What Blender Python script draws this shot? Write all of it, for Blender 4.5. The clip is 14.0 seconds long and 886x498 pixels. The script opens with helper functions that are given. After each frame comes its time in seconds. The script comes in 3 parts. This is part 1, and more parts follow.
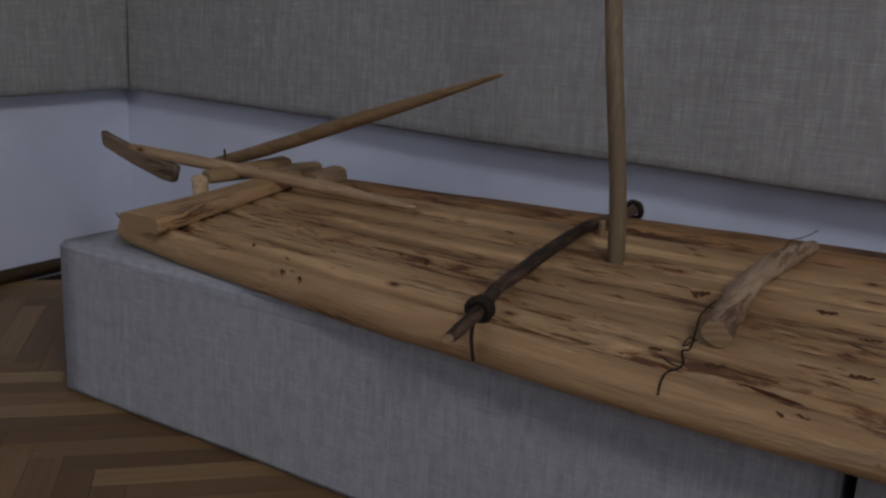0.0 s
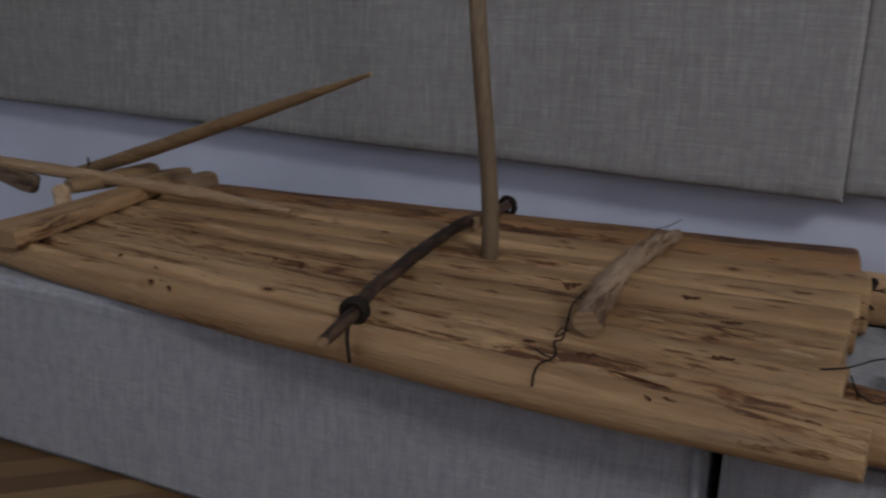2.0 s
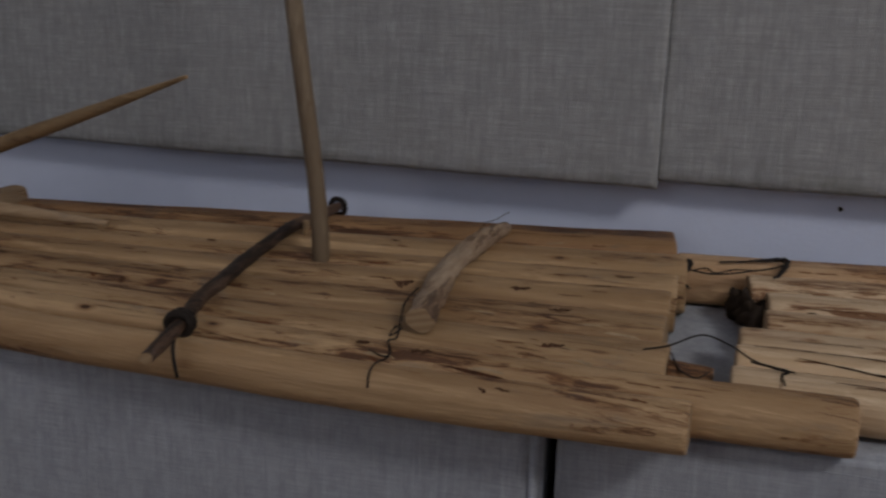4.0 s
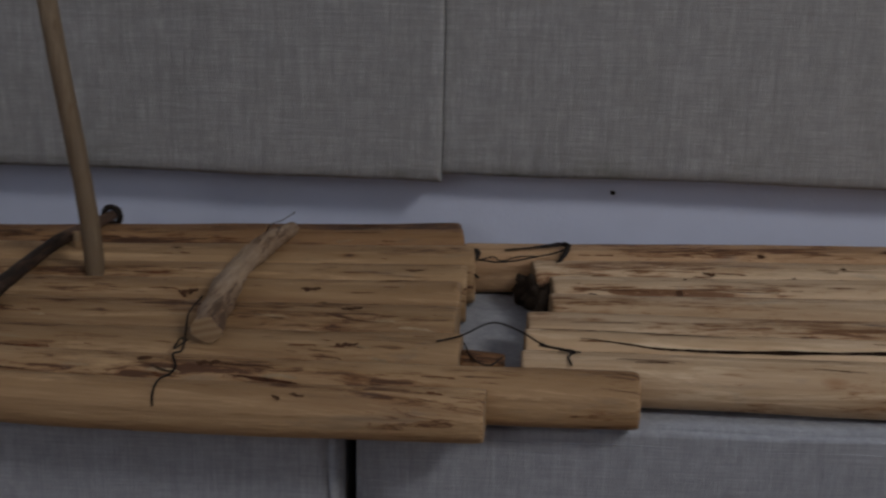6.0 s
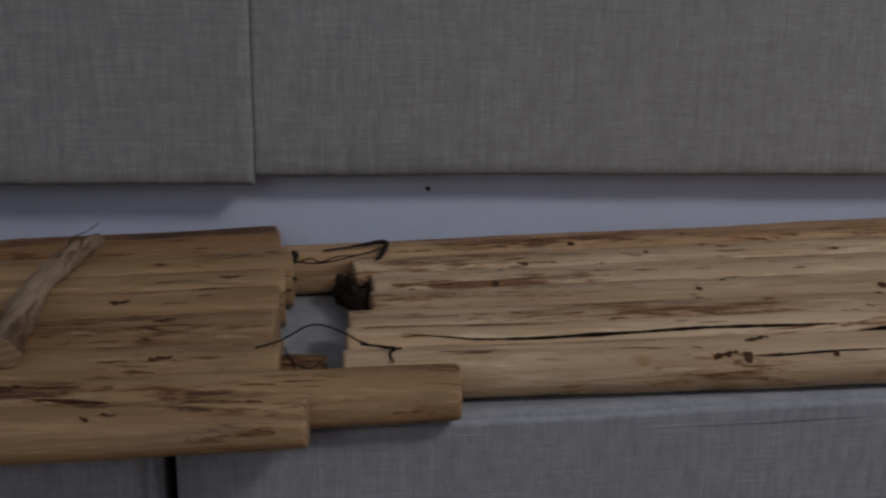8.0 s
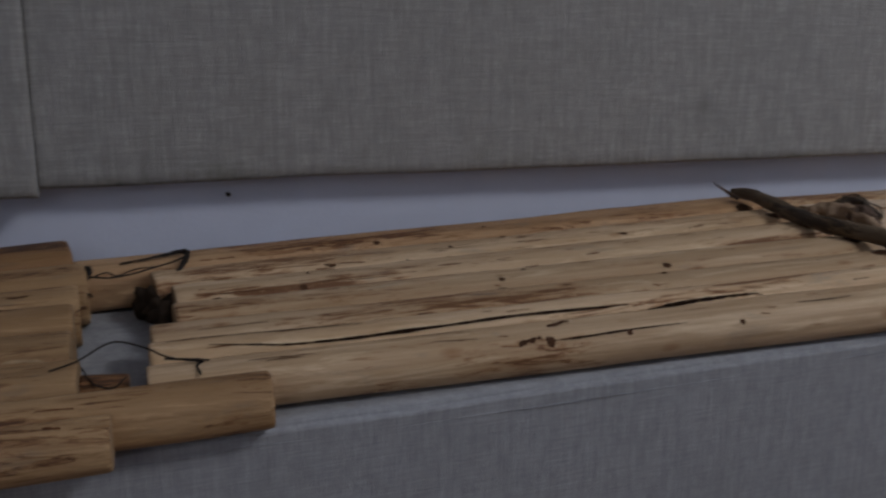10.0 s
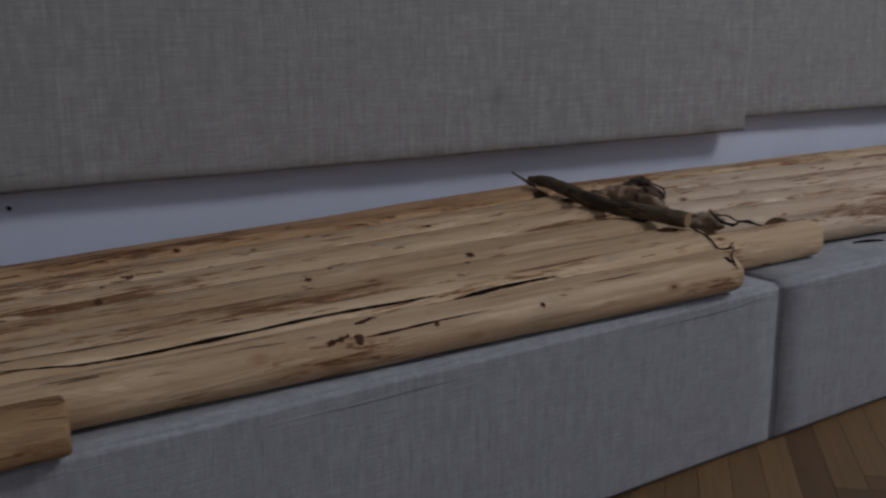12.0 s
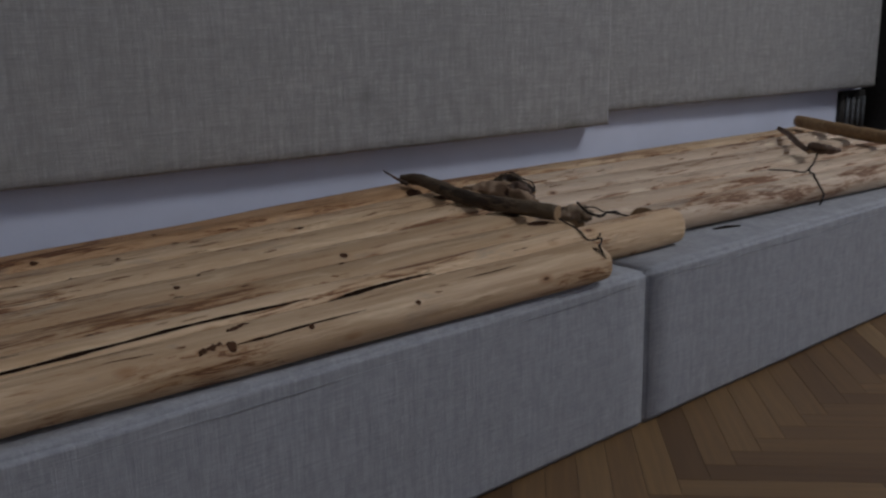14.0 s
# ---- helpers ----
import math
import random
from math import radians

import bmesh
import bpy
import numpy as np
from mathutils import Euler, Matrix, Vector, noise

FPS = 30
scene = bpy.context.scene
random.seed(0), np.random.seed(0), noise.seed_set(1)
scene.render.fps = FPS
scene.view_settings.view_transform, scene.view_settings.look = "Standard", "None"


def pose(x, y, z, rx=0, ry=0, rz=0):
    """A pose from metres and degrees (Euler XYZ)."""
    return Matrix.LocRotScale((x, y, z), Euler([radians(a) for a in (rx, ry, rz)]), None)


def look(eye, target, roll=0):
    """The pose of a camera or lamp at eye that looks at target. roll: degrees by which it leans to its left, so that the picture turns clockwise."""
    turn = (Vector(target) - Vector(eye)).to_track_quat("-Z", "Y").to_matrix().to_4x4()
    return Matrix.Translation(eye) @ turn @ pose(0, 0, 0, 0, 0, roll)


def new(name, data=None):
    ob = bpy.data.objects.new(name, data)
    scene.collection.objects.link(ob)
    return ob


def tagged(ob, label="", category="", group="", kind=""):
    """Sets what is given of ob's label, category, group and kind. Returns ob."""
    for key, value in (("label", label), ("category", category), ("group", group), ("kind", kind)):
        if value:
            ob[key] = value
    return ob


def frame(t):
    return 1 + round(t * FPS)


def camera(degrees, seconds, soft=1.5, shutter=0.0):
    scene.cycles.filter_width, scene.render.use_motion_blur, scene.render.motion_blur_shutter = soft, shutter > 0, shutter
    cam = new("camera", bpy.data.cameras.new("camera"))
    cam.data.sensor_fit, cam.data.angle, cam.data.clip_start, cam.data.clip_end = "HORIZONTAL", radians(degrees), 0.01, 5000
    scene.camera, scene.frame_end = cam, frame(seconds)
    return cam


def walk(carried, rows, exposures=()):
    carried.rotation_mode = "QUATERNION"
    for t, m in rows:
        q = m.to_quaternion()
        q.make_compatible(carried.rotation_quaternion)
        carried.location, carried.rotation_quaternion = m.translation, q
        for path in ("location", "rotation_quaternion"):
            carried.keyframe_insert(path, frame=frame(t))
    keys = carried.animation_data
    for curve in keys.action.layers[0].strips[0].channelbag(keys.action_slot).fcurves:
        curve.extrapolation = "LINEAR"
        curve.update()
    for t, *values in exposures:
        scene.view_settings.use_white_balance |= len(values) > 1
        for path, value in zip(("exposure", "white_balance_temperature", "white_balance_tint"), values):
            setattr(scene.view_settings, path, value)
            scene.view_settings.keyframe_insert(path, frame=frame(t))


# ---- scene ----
cam = camera(50.29, 14.0, soft=2.4, shutter=0.8)
# seconds, x, y, z, and the three turns in degrees
ROWS = [
    (0, 2.0035, -1.4288, 1.0126, 75.548, -2.931, 32.320),
    (0.5, 2.0054, -1.4274, 1.0147, 75.532, -2.854, 31.516),
    (1, 2.0111, -1.4215, 1.0143, 75.612, -2.731, 29.883),
    (1.5, 2.0166, -1.4150, 1.0127, 75.726, -2.579, 28.042),
    (2, 2.0228, -1.4140, 1.0109, 75.936, -2.411, 25.070),
    (2.5, 2.0248, -1.4066, 1.0086, 76.055, -2.279, 22.891),
    (5, 2.0406, -1.3763, 1.0004, 76.563, -1.373, 8.321),
    (5.5, 2.0412, -1.3648, 0.9974, 76.602, -1.330, 4.992),
    (6, 2.0420, -1.3622, 0.9998, 76.566, -1.250, 2.031),
    (6.5, 2.0450, -1.3637, 1.0017, 76.570, -1.156, -0.441),
    (7, 2.0502, -1.3628, 1.0012, 76.612, -0.983, -3.221),
    (7.5, 2.0540, -1.3600, 0.9998, 76.671, -0.783, -6.250),
    (8, 2.0581, -1.3569, 0.9983, 76.702, -0.652, -8.968),
    (10.5, 2.0638, -1.3572, 0.9979, 76.750, 0.039, -24.182),
    (11, 2.0693, -1.3584, 1.0017, 76.603, 0.315, -27.205),
    (11.5, 2.0763, -1.3629, 1.0028, 76.560, 0.479, -29.858),
    (12, 2.0833, -1.3622, 1.0019, 76.511, 0.702, -32.702),
    (12.5, 2.0876, -1.3643, 1.0021, 76.465, 0.884, -34.969),
    (13, 2.0960, -1.3664, 1.0021, 76.385, 1.013, -36.831),
    (13.5, 2.1012, -1.3618, 0.9998, 76.362, 1.145, -38.735),
    (14, 2.0960, -1.3600, 0.9978, 76.379, 1.166, -40.426),
]
walk(cam, [(t, pose(*p)) for t, *p in ROWS], [(0.0, -0.45, 6500, 9.2), (2.5, -0.42, 6500, 9.2), (5.0, -0.57, 6550, 8.8), (6.5, -0.68, 6500, 8.8), (8.0, -0.77, 6450, 9.0), (11.0, -0.9, 6300, 9.2), (14.0, -0.95, 6300, 9.2)])

from mathutils.bvhtree import BVHTree

# ---- light ----
world = bpy.data.worlds.new("world")
scene.world = world
world.use_nodes = True
world.node_tree.nodes["Background"].inputs["Color"].default_value = (0.55, 0.65, 0.8, 1)
world.node_tree.nodes["Background"].inputs["Strength"].default_value = 0.3


def area_lamp(name, m, sx, sy, energy, colour):
    data = bpy.data.lights.new(name, "AREA")
    data.shape, data.size, data.size_y, data.energy, data.color = "RECTANGLE", sx, sy, energy, colour
    lamp = new(name, data)
    lamp.matrix_world = m
    return lamp


# openings of the wall behind the camera: centre x, half width, sill, head
WINDOWS = ((-0.1, 0.7, 1.3, 3.05), (6.8, 1.0, 4.8, 6.3))
# the high window gives most of the light, slanting down along the panelled wall
area_lamp("window_daylight", look((6.8, -3.96, 5.55), (4.4, 1.0, 0.6)), 1.9, 1.4, 270.0, (0.96, 0.96, 1.0))
# an unseen lower window opposite the corner, added as fill for the plinth front
area_lamp("window_daylight", look((-0.1, -3.96, 2.2), (-0.5, 0.6, 0.4)), 1.3, 1.7, 18.0, (0.95, 0.95, 1.0))
# an unseen wide window in the far end wall, added to brighten the side wall
area_lamp("window_daylight", look((10.9, -1.9, 1.85), (0.0, 0.2, 0.6)), 2.6, 2.0, 48.0, (0.96, 0.96, 1.0))


# ---- materials ----
def material(name):
    mat = bpy.data.materials.new(name)
    mat.use_nodes = True
    nt = mat.node_tree
    return mat, nt, nt.nodes["Principled BSDF"]


def node(nt, kind, **inputs):
    n = nt.nodes.new(kind)
    for key, value in inputs.items():
        n.inputs[key.replace("_", " ")].default_value = value
    return n


def plain_coords(nt, scale, shuffle=False):
    tc = nt.nodes.new("ShaderNodeTexCoord")
    out = tc.outputs["Object"]
    if shuffle:
        info = nt.nodes.new("ShaderNodeObjectInfo")
        shift = node(nt, "ShaderNodeVectorMath")
        shift.operation = "MULTIPLY"
        shift.inputs[1].default_value = (37.0, 11.0, 23.0)
        add = node(nt, "ShaderNodeVectorMath")
        nt.links.new(info.outputs["Random"], shift.inputs[0])
        nt.links.new(out, add.inputs[0])
        nt.links.new(shift.outputs[0], add.inputs[1])
        out = add.outputs[0]
    mul = node(nt, "ShaderNodeVectorMath")
    mul.operation = "MULTIPLY"
    mul.inputs[1].default_value = scale
    nt.links.new(out, mul.inputs[0])
    return mul.outputs[0]


coords = plain_coords


def noise_tex(nt, vec, scale=1.0, detail=4.0, rough=0.55, distort=0.0):
    n = node(nt, "ShaderNodeTexNoise", Scale=scale, Detail=detail, Roughness=rough, Distortion=distort)
    nt.links.new(vec, n.inputs["Vector"])
    return n.outputs["Fac"]


def ramp(nt, fac, stops):
    r = nt.nodes.new("ShaderNodeValToRGB")
    while len(r.color_ramp.elements) < len(stops):
        r.color_ramp.elements.new(0.5)
    for e, (p, c) in zip(r.color_ramp.elements, stops):
        e.position = p
        e.color = (c, c, c, 1) if isinstance(c, (int, float)) else (*c, 1)
    nt.links.new(fac, r.inputs["Fac"])
    return r.outputs["Color"]


def mix(nt, fac, a, b, blend="MIX"):
    m = nt.nodes.new("ShaderNodeMix")
    m.data_type, m.blend_type = "RGBA", blend
    for socket, value in ((m.inputs[0], fac), (m.inputs[6], a), (m.inputs[7], b)):
        if isinstance(value, (int, float)):
            socket.default_value = value
        elif isinstance(value, tuple):
            socket.default_value = (*value, 1)
        else:
            nt.links.new(value, socket)
    return m.outputs[2]


def maths(nt, op, a, b=0.0):
    m = nt.nodes.new("ShaderNodeMath")
    m.operation = op
    for socket, value in zip(m.inputs, (a, b)):
        if isinstance(value, (int, float)):
            socket.default_value = value
        else:
            nt.links.new(value, socket)
    return m.outputs[0]


def bump(nt, bsdf, height, strength, distance):
    b = node(nt, "ShaderNodeBump", Strength=strength, Distance=distance)
    nt.links.new(height, b.inputs["Height"])
    nt.links.new(b.outputs["Normal"], bsdf.inputs["Normal"])


def log_wood(name, pale, mid, dark, streak_at, axis=0):
    """Peeled round timber: the grain runs along the log's own x, or along another axis."""
    def coords(nt, scale, shuffle):
        return plain_coords(nt, (scale[1],) * axis + (scale[0],) + (scale[1],) * (2 - axis), shuffle)

    mat, nt, bsdf = material(name)
    bsdf.inputs["Specular IOR Level"].default_value = 0.3
    rusty = tuple(0.45 * a + 0.55 * b for a, b in zip(mid, dark))
    rusty = (rusty[0] * 1.12, rusty[1] * 0.96, rusty[2] * 0.8)
    fibre = noise_tex(nt, coords(nt, (6.0, 240, 240), True), 1.0, 4, 0.6, 0.2)
    broad = noise_tex(nt, coords(nt, (1.3, 7, 7), True), 1.0, 5, 0.6, 0.5)
    base = mix(nt, ramp(nt, broad, [(0.32, 0.0), (0.66, 1.0)]), mid, pale)
    base = mix(nt, ramp(nt, fibre, [(0.36, 0.5), (0.62, 0.0)]), base, mid)
    # year-ring bands that wander along the log
    band = noise_tex(nt, coords(nt, (0.7, 42, 42), True), 1.0, 4, 0.6, 0.35)
    base = mix(nt, ramp(nt, band, [(0.5, 0.0), (0.62, 0.55)]), base, tuple(0.7 * a + 0.3 * b for a, b in zip(mid, dark)))
    # scraped pale places
    shine = noise_tex(nt, coords(nt, (3.0, 30, 30), True), 1.0, 5, 0.68, 0.5)
    base = mix(nt, ramp(nt, shine, [(0.55, 0.0), (0.63, 0.55)]), base, tuple(min(0.9, v * 1.2) for v in pale))
    # remains of bast: a rusty skin with a dark, torn core, dense in some stretches only
    torn = noise_tex(nt, coords(nt, (10.0, 85, 85), True), 1.0, 6, 0.72, 0.9)
    cover = noise_tex(nt, coords(nt, (1.7, 9, 9), True), 1.0, 3, 0.55)
    both = maths(nt, "ADD", maths(nt, "MULTIPLY", torn, 0.6), maths(nt, "MULTIPLY", cover, 0.6))
    skin = ramp(nt, both, [(streak_at - 0.03, 0.0), (streak_at, 0.7)])
    core = ramp(nt, both, [(streak_at + 0.008, 0.0), (streak_at + 0.03, 0.9)])
    base = mix(nt, skin, base, rusty)
    base = mix(nt, core, base, dark)
    # grey weathering
    grey = noise_tex(nt, coords(nt, (4.5, 13, 13), True), 1.0, 5, 0.65, 0.4)
    base = mix(nt, ramp(nt, grey, [(0.6, 0.0), (0.7, 0.4)]), base, tuple(0.62 * sum(mid) / 3 * k for k in (1.1, 1.02, 0.9)))
    # small knots with a reddish rim
    vor = nt.nodes.new("ShaderNodeTexVoronoi")
    vor.inputs["Scale"].default_value = 1.0
    nt.links.new(coords(nt, (6.0, 12, 12), True), vor.inputs["Vector"])
    rim = ramp(nt, vor.outputs["Distance"], [(0.07, 0.75), (0.17, 0.0)])
    base = mix(nt, rim, base, rusty)
    knot = ramp(nt, vor.outputs["Distance"], [(0.045, 0.95), (0.075, 0.0)])
    base = mix(nt, knot, base, (dark[0] * 0.6, dark[1] * 0.55, dark[2] * 0.5))
    info = nt.nodes.new("ShaderNodeObjectInfo")
    tone = ramp(nt, info.outputs["Random"], [(0.0, 0.88), (1.0, 1.08)])
    base = mix(nt, 1.0, base, tone, "MULTIPLY")
    nt.links.new(base, bsdf.inputs["Base Color"])
    bsdf.inputs["Roughness"].default_value = 0.55
    height = maths(nt, "ADD", maths(nt, "MULTIPLY", fibre, 0.35), maths(nt, "MULTIPLY", torn, 0.7))
    height = maths(nt, "ADD", height, maths(nt, "MULTIPLY", shine, 0.8))
    height = maths(nt, "SUBTRACT", height, maths(nt, "MULTIPLY", knot, 0.5))
    bump(nt, bsdf, height, 0.75, 0.006)
    return mat


WOOD_GOLD = log_wood("wood_gold", (0.53, 0.347, 0.18), (0.33, 0.19, 0.086), (0.09, 0.038, 0.018), 0.668)
WOOD_GOLD_DARK = log_wood("wood_gold_dark", (0.42, 0.24, 0.11), (0.26, 0.13, 0.055), (0.07, 0.03, 0.014), 0.635)
WOOD_PALE_RED = log_wood("wood_pale_red", (0.62, 0.4, 0.22), (0.42, 0.235, 0.11), (0.13, 0.052, 0.022), 0.645)
WOOD_BLEACHED = log_wood("wood_bleached", (0.8, 0.64, 0.48), (0.56, 0.41, 0.275), (0.19, 0.088, 0.042), 0.665)
WOOD_PALE = log_wood("wood_pale", (0.78, 0.58, 0.375), (0.54, 0.355, 0.192), (0.19, 0.083, 0.034), 0.672)
WOOD_GREY = log_wood("wood_grey", (0.33, 0.25, 0.17), (0.22, 0.15, 0.09), (0.07, 0.04, 0.022), 0.66)
WOOD_STICK = log_wood("wood_stick", (0.36, 0.24, 0.12), (0.25, 0.15, 0.07), (0.10, 0.055, 0.028), 0.72)
BARK = log_wood("bark", (0.16, 0.098, 0.064), (0.08, 0.047, 0.031), (0.018, 0.012, 0.009), 0.64, 1)
BARK_OLIVE = log_wood("bark_olive", (0.17, 0.125, 0.075), (0.10, 0.07, 0.042), (0.03, 0.02, 0.014), 0.64, 1)
WOOD_MAST = log_wood("wood_mast", (0.27, 0.2, 0.125), (0.19, 0.13, 0.075), (0.10, 0.055, 0.028), 0.74, 2)
WOOD_SPLIT = log_wood("wood_split", (0.46, 0.335, 0.22), (0.24, 0.155, 0.095), (0.1, 0.06, 0.036), 0.66, 1)

WOOD_SPLIT_LONG = log_wood("wood_split_long", (0.46, 0.32, 0.19), (0.3, 0.19, 0.1), (0.11, 0.06, 0.032), 0.68)


def end_grain():
    mat, nt, bsdf = material("end_grain")
    tc = nt.nodes.new("ShaderNodeTexCoord")
    wave = node(nt, "ShaderNodeTexWave", Scale=60.0, Distortion=1.5)
    wave.wave_type, wave.rings_direction = "RINGS", "X"
    nt.links.new(tc.outputs["Object"], wave.inputs["Vector"])
    c = mix(nt, wave.outputs["Fac"], (0.36, 0.24, 0.13), (0.27, 0.165, 0.08))
    nt.links.new(c, bsdf.inputs["Base Color"])
    bsdf.inputs["Roughness"].default_value = 0.8
    return mat


END_GRAIN = end_grain()


def linen(name, light, shade, weft_share, stain=False):
    mat, nt, bsdf = material(name)
    up = noise_tex(nt, coords(nt, (300, 300, 11)), 1.0, 4, 0.65)
    across = noise_tex(nt, coords(nt, (11, 11, 300)), 1.0, 4, 0.65)
    slub = noise_tex(nt, coords(nt, (75, 75, 5)), 1.0, 5, 0.7)
    weft = noise_tex(nt, coords(nt, (6, 6, 90)), 1.0, 5, 0.7)
    mottle = noise_tex(nt, coords(nt, (34, 34, 20)), 1.0, 6, 0.75)
    cloud = noise_tex(nt, coords(nt, (1.7, 1.7, 1.2)), 1.0, 4, 0.6)
    weave = maths(nt, "MULTIPLY", maths(nt, "ADD", up, across), 0.5)
    deep = tuple(v * 0.72 for v in shade)
    c = mix(nt, ramp(nt, weave, [(0.26, 0.0), (0.7, 1.0)]), deep, light)
    c = mix(nt, ramp(nt, slub, [(0.36, 0.2 + weft_share), (0.58, 0.0)]), c, deep)
    c = mix(nt, ramp(nt, weft, [(0.36, weft_share), (0.54, 0.0)]), c, deep)
    c = mix(nt, ramp(nt, weft, [(0.6, 0.0), (0.72, weft_share * 0.7)]), c, tuple(min(0.9, v * 1.2) for v in light))
    c = mix(nt, ramp(nt, mottle, [(0.36, 0.5), (0.56, 0.0)]), c, deep)
    c = mix(nt, ramp(nt, cloud, [(0.35, 0.25), (0.7, 0.0)]), c, shade)
    if stain:
        # old damp marks near the hem of the middle panel
        sep = nt.nodes.new("ShaderNodeSeparateXYZ")
        nt.links.new(coords(nt, (1, 1, 1)), sep.inputs[0])
        side = ramp(nt, maths(nt, "ABSOLUTE", maths(nt, "SUBTRACT", sep.outputs[0], 2.16)), [(0.05, 1.0), (0.2, 0.0)])
        low = ramp(nt, maths(nt, "SUBTRACT", sep.outputs[2], 0.6), [(0.02, 1.0), (0.16, 0.0)])
        # mildew in spots along all the hems
        hem = ramp(nt, maths(nt, "SUBTRACT", sep.outputs[2], 0.62), [(0.01, 1.0), (0.1, 0.0)])
        spots = ramp(nt, noise_tex(nt, coords(nt, (5.5, 5.5, 11)), 1.0, 5, 0.7), [(0.52, 0.0), (0.66, 0.55)])
        c = mix(nt, maths(nt, "MULTIPLY", hem, spots), c, tuple(v * k for v, k in zip(shade, (0.5, 0.52, 0.42))))
        drip = ramp(nt, noise_tex(nt, coords(nt, (34, 34, 3)), 1.0, 3, 0.6), [(0.42, 0.0), (0.6, 0.6)])
        far = nt.nodes.new("ShaderNodeVectorMath")
        far.operation = "DISTANCE"
        far.inputs[1].default_value = (3.725, 0.92, 0.78)
        nt.links.new(coords(nt, (1, 1, 1)), far.inputs[0])
        c = mix(nt, ramp(nt, far.outputs["Value"], [(0.01, 0.5), (0.05, 0.0)]), c, tuple(v * 0.5 for v in shade))
        c = mix(nt, maths(nt, "MULTIPLY", maths(nt, "MULTIPLY", side, low), drip), c, tuple(v * 0.35 for v in shade))
    nt.links.new(c, bsdf.inputs["Base Color"])
    bsdf.inputs["Roughness"].default_value = 0.95
    bsdf.inputs["Specular IOR Level"].default_value = 0.15
    bump(nt, bsdf, maths(nt, "ADD", maths(nt, "ADD", weave, maths(nt, "MULTIPLY", weft, weft_share * 2)), maths(nt, "MULTIPLY", slub, 0.6)), 0.6, 0.003)
    return mat


LINEN_WALL = linen("linen_wall", (0.5, 0.49, 0.47), (0.3, 0.293, 0.282), 0.28, True)
LINEN_PLINTH = linen("linen_plinth", (0.53, 0.54, 0.56), (0.335, 0.342, 0.357), 0.1)


def plaster(name, colour):
    mat, nt, bsdf = material(name)
    big = noise_tex(nt, coords(nt, (3, 3, 3)), 1.0, 5, 0.6)
    fine = noise_tex(nt, coords(nt, (90, 90, 90)), 1.0, 4, 0.6)
    c = mix(nt, ramp(nt, big, [(0.35, 0.35), (0.6, 0.0)]), colour, tuple(v * 0.8 for v in colour))
    nt.links.new(c, bsdf.inputs["Base Color"])
    bsdf.inputs["Roughness"].default_value = 0.85
    bump(nt, bsdf, maths(nt, "ADD", fine, big), 0.25, 0.004)
    return mat


PLASTER = plaster("plaster", (0.66, 0.695, 0.81))
CEILING_PAINT = plaster("ceiling_paint", (0.7, 0.7, 0.68))


def parquet_wood():
    mat, nt, bsdf = material("parquet_wood")
    info = nt.nodes.new("ShaderNodeObjectInfo")
    geo = nt.nodes.new("ShaderNodeNewGeometry")
    grain = noise_tex(nt, coords(nt, (3, 60, 60), True), 1.0, 5, 0.6, 0.5)
    tone = maths(nt, "FRACT", maths(nt, "ADD", info.outputs["Random"], geo.outputs["Random Per Island"]))
    c = ramp(nt, tone, [(0.0, (0.12, 0.064, 0.025)), (0.45, (0.185, 0.104, 0.041)), (0.8, (0.225, 0.132, 0.053)), (1.0, (0.31, 0.195, 0.087))])
    c = mix(nt, ramp(nt, grain, [(0.35, 0.35), (0.65, 0.0)]), c, (0.07, 0.038, 0.018))
    nt.links.new(c, bsdf.inputs["Base Color"])
    bsdf.inputs["Roughness"].default_value = 0.5
    bump(nt, bsdf, grain, 0.15, 0.002)
    return mat


PARQUET = parquet_wood()


def plain(name, colour, rough, metal=0.0):
    mat, nt, bsdf = material(name)
    n = noise_tex(nt, coords(nt, (45, 45, 45)), 1.0, 4, 0.6)
    c = mix(nt, ramp(nt, n, [(0.3, 1.0), (0.7, 0.0)]), colour, tuple(v * 0.55 for v in colour))
    nt.links.new(c, bsdf.inputs["Base Color"])
    bsdf.inputs["Roughness"].default_value = rough
    bsdf.inputs["Metallic"].default_value = metal
    bsdf.inputs["Specular IOR Level"].default_value = 0.15
    return mat


WIRE = plain("rusty_wire", (0.035, 0.028, 0.024), 0.65, 0.4)
# near black, for rot and shade together in the hole of the deck
ROT_SHADE = plain("rotten_bark", (0.045, 0.03, 0.02), 0.95)
CANE = plain("withy", (0.03, 0.022, 0.017), 0.7)
SKIRTING = plain("skirting_wood", (0.13, 0.08, 0.045), 0.5)
DARK = plain("dark_joint", (0.03, 0.02, 0.014), 0.9)
# knots and scars, also the shadow patches painted under the branch
KNOT_SHADE = plain("knot_and_shade", (0.1, 0.047, 0.023), 0.85)
BAST = plain("bast", (0.18, 0.068, 0.028), 0.8)
BAST_LIGHT = plain("bast_light", (0.27, 0.125, 0.056), 0.8)
BAST_DARK = plain("bast_dark", (0.095, 0.038, 0.018), 0.85)
SPLINTER = plain("raised_splinter", (0.5, 0.35, 0.2), 0.7)
GAP_DARK = plain("gap_dark", (0.022, 0.011, 0.006), 1.0)
BLADE = log_wood("blade_wood", (0.23, 0.165, 0.105), (0.15, 0.10, 0.062), (0.05, 0.03, 0.018), 0.68)
DOOR_DARK = plain("dark_wood", (0.065, 0.06, 0.055), 0.55)
DOOR_GREY = plain("grey_slat", (0.16, 0.165, 0.17), 0.6)


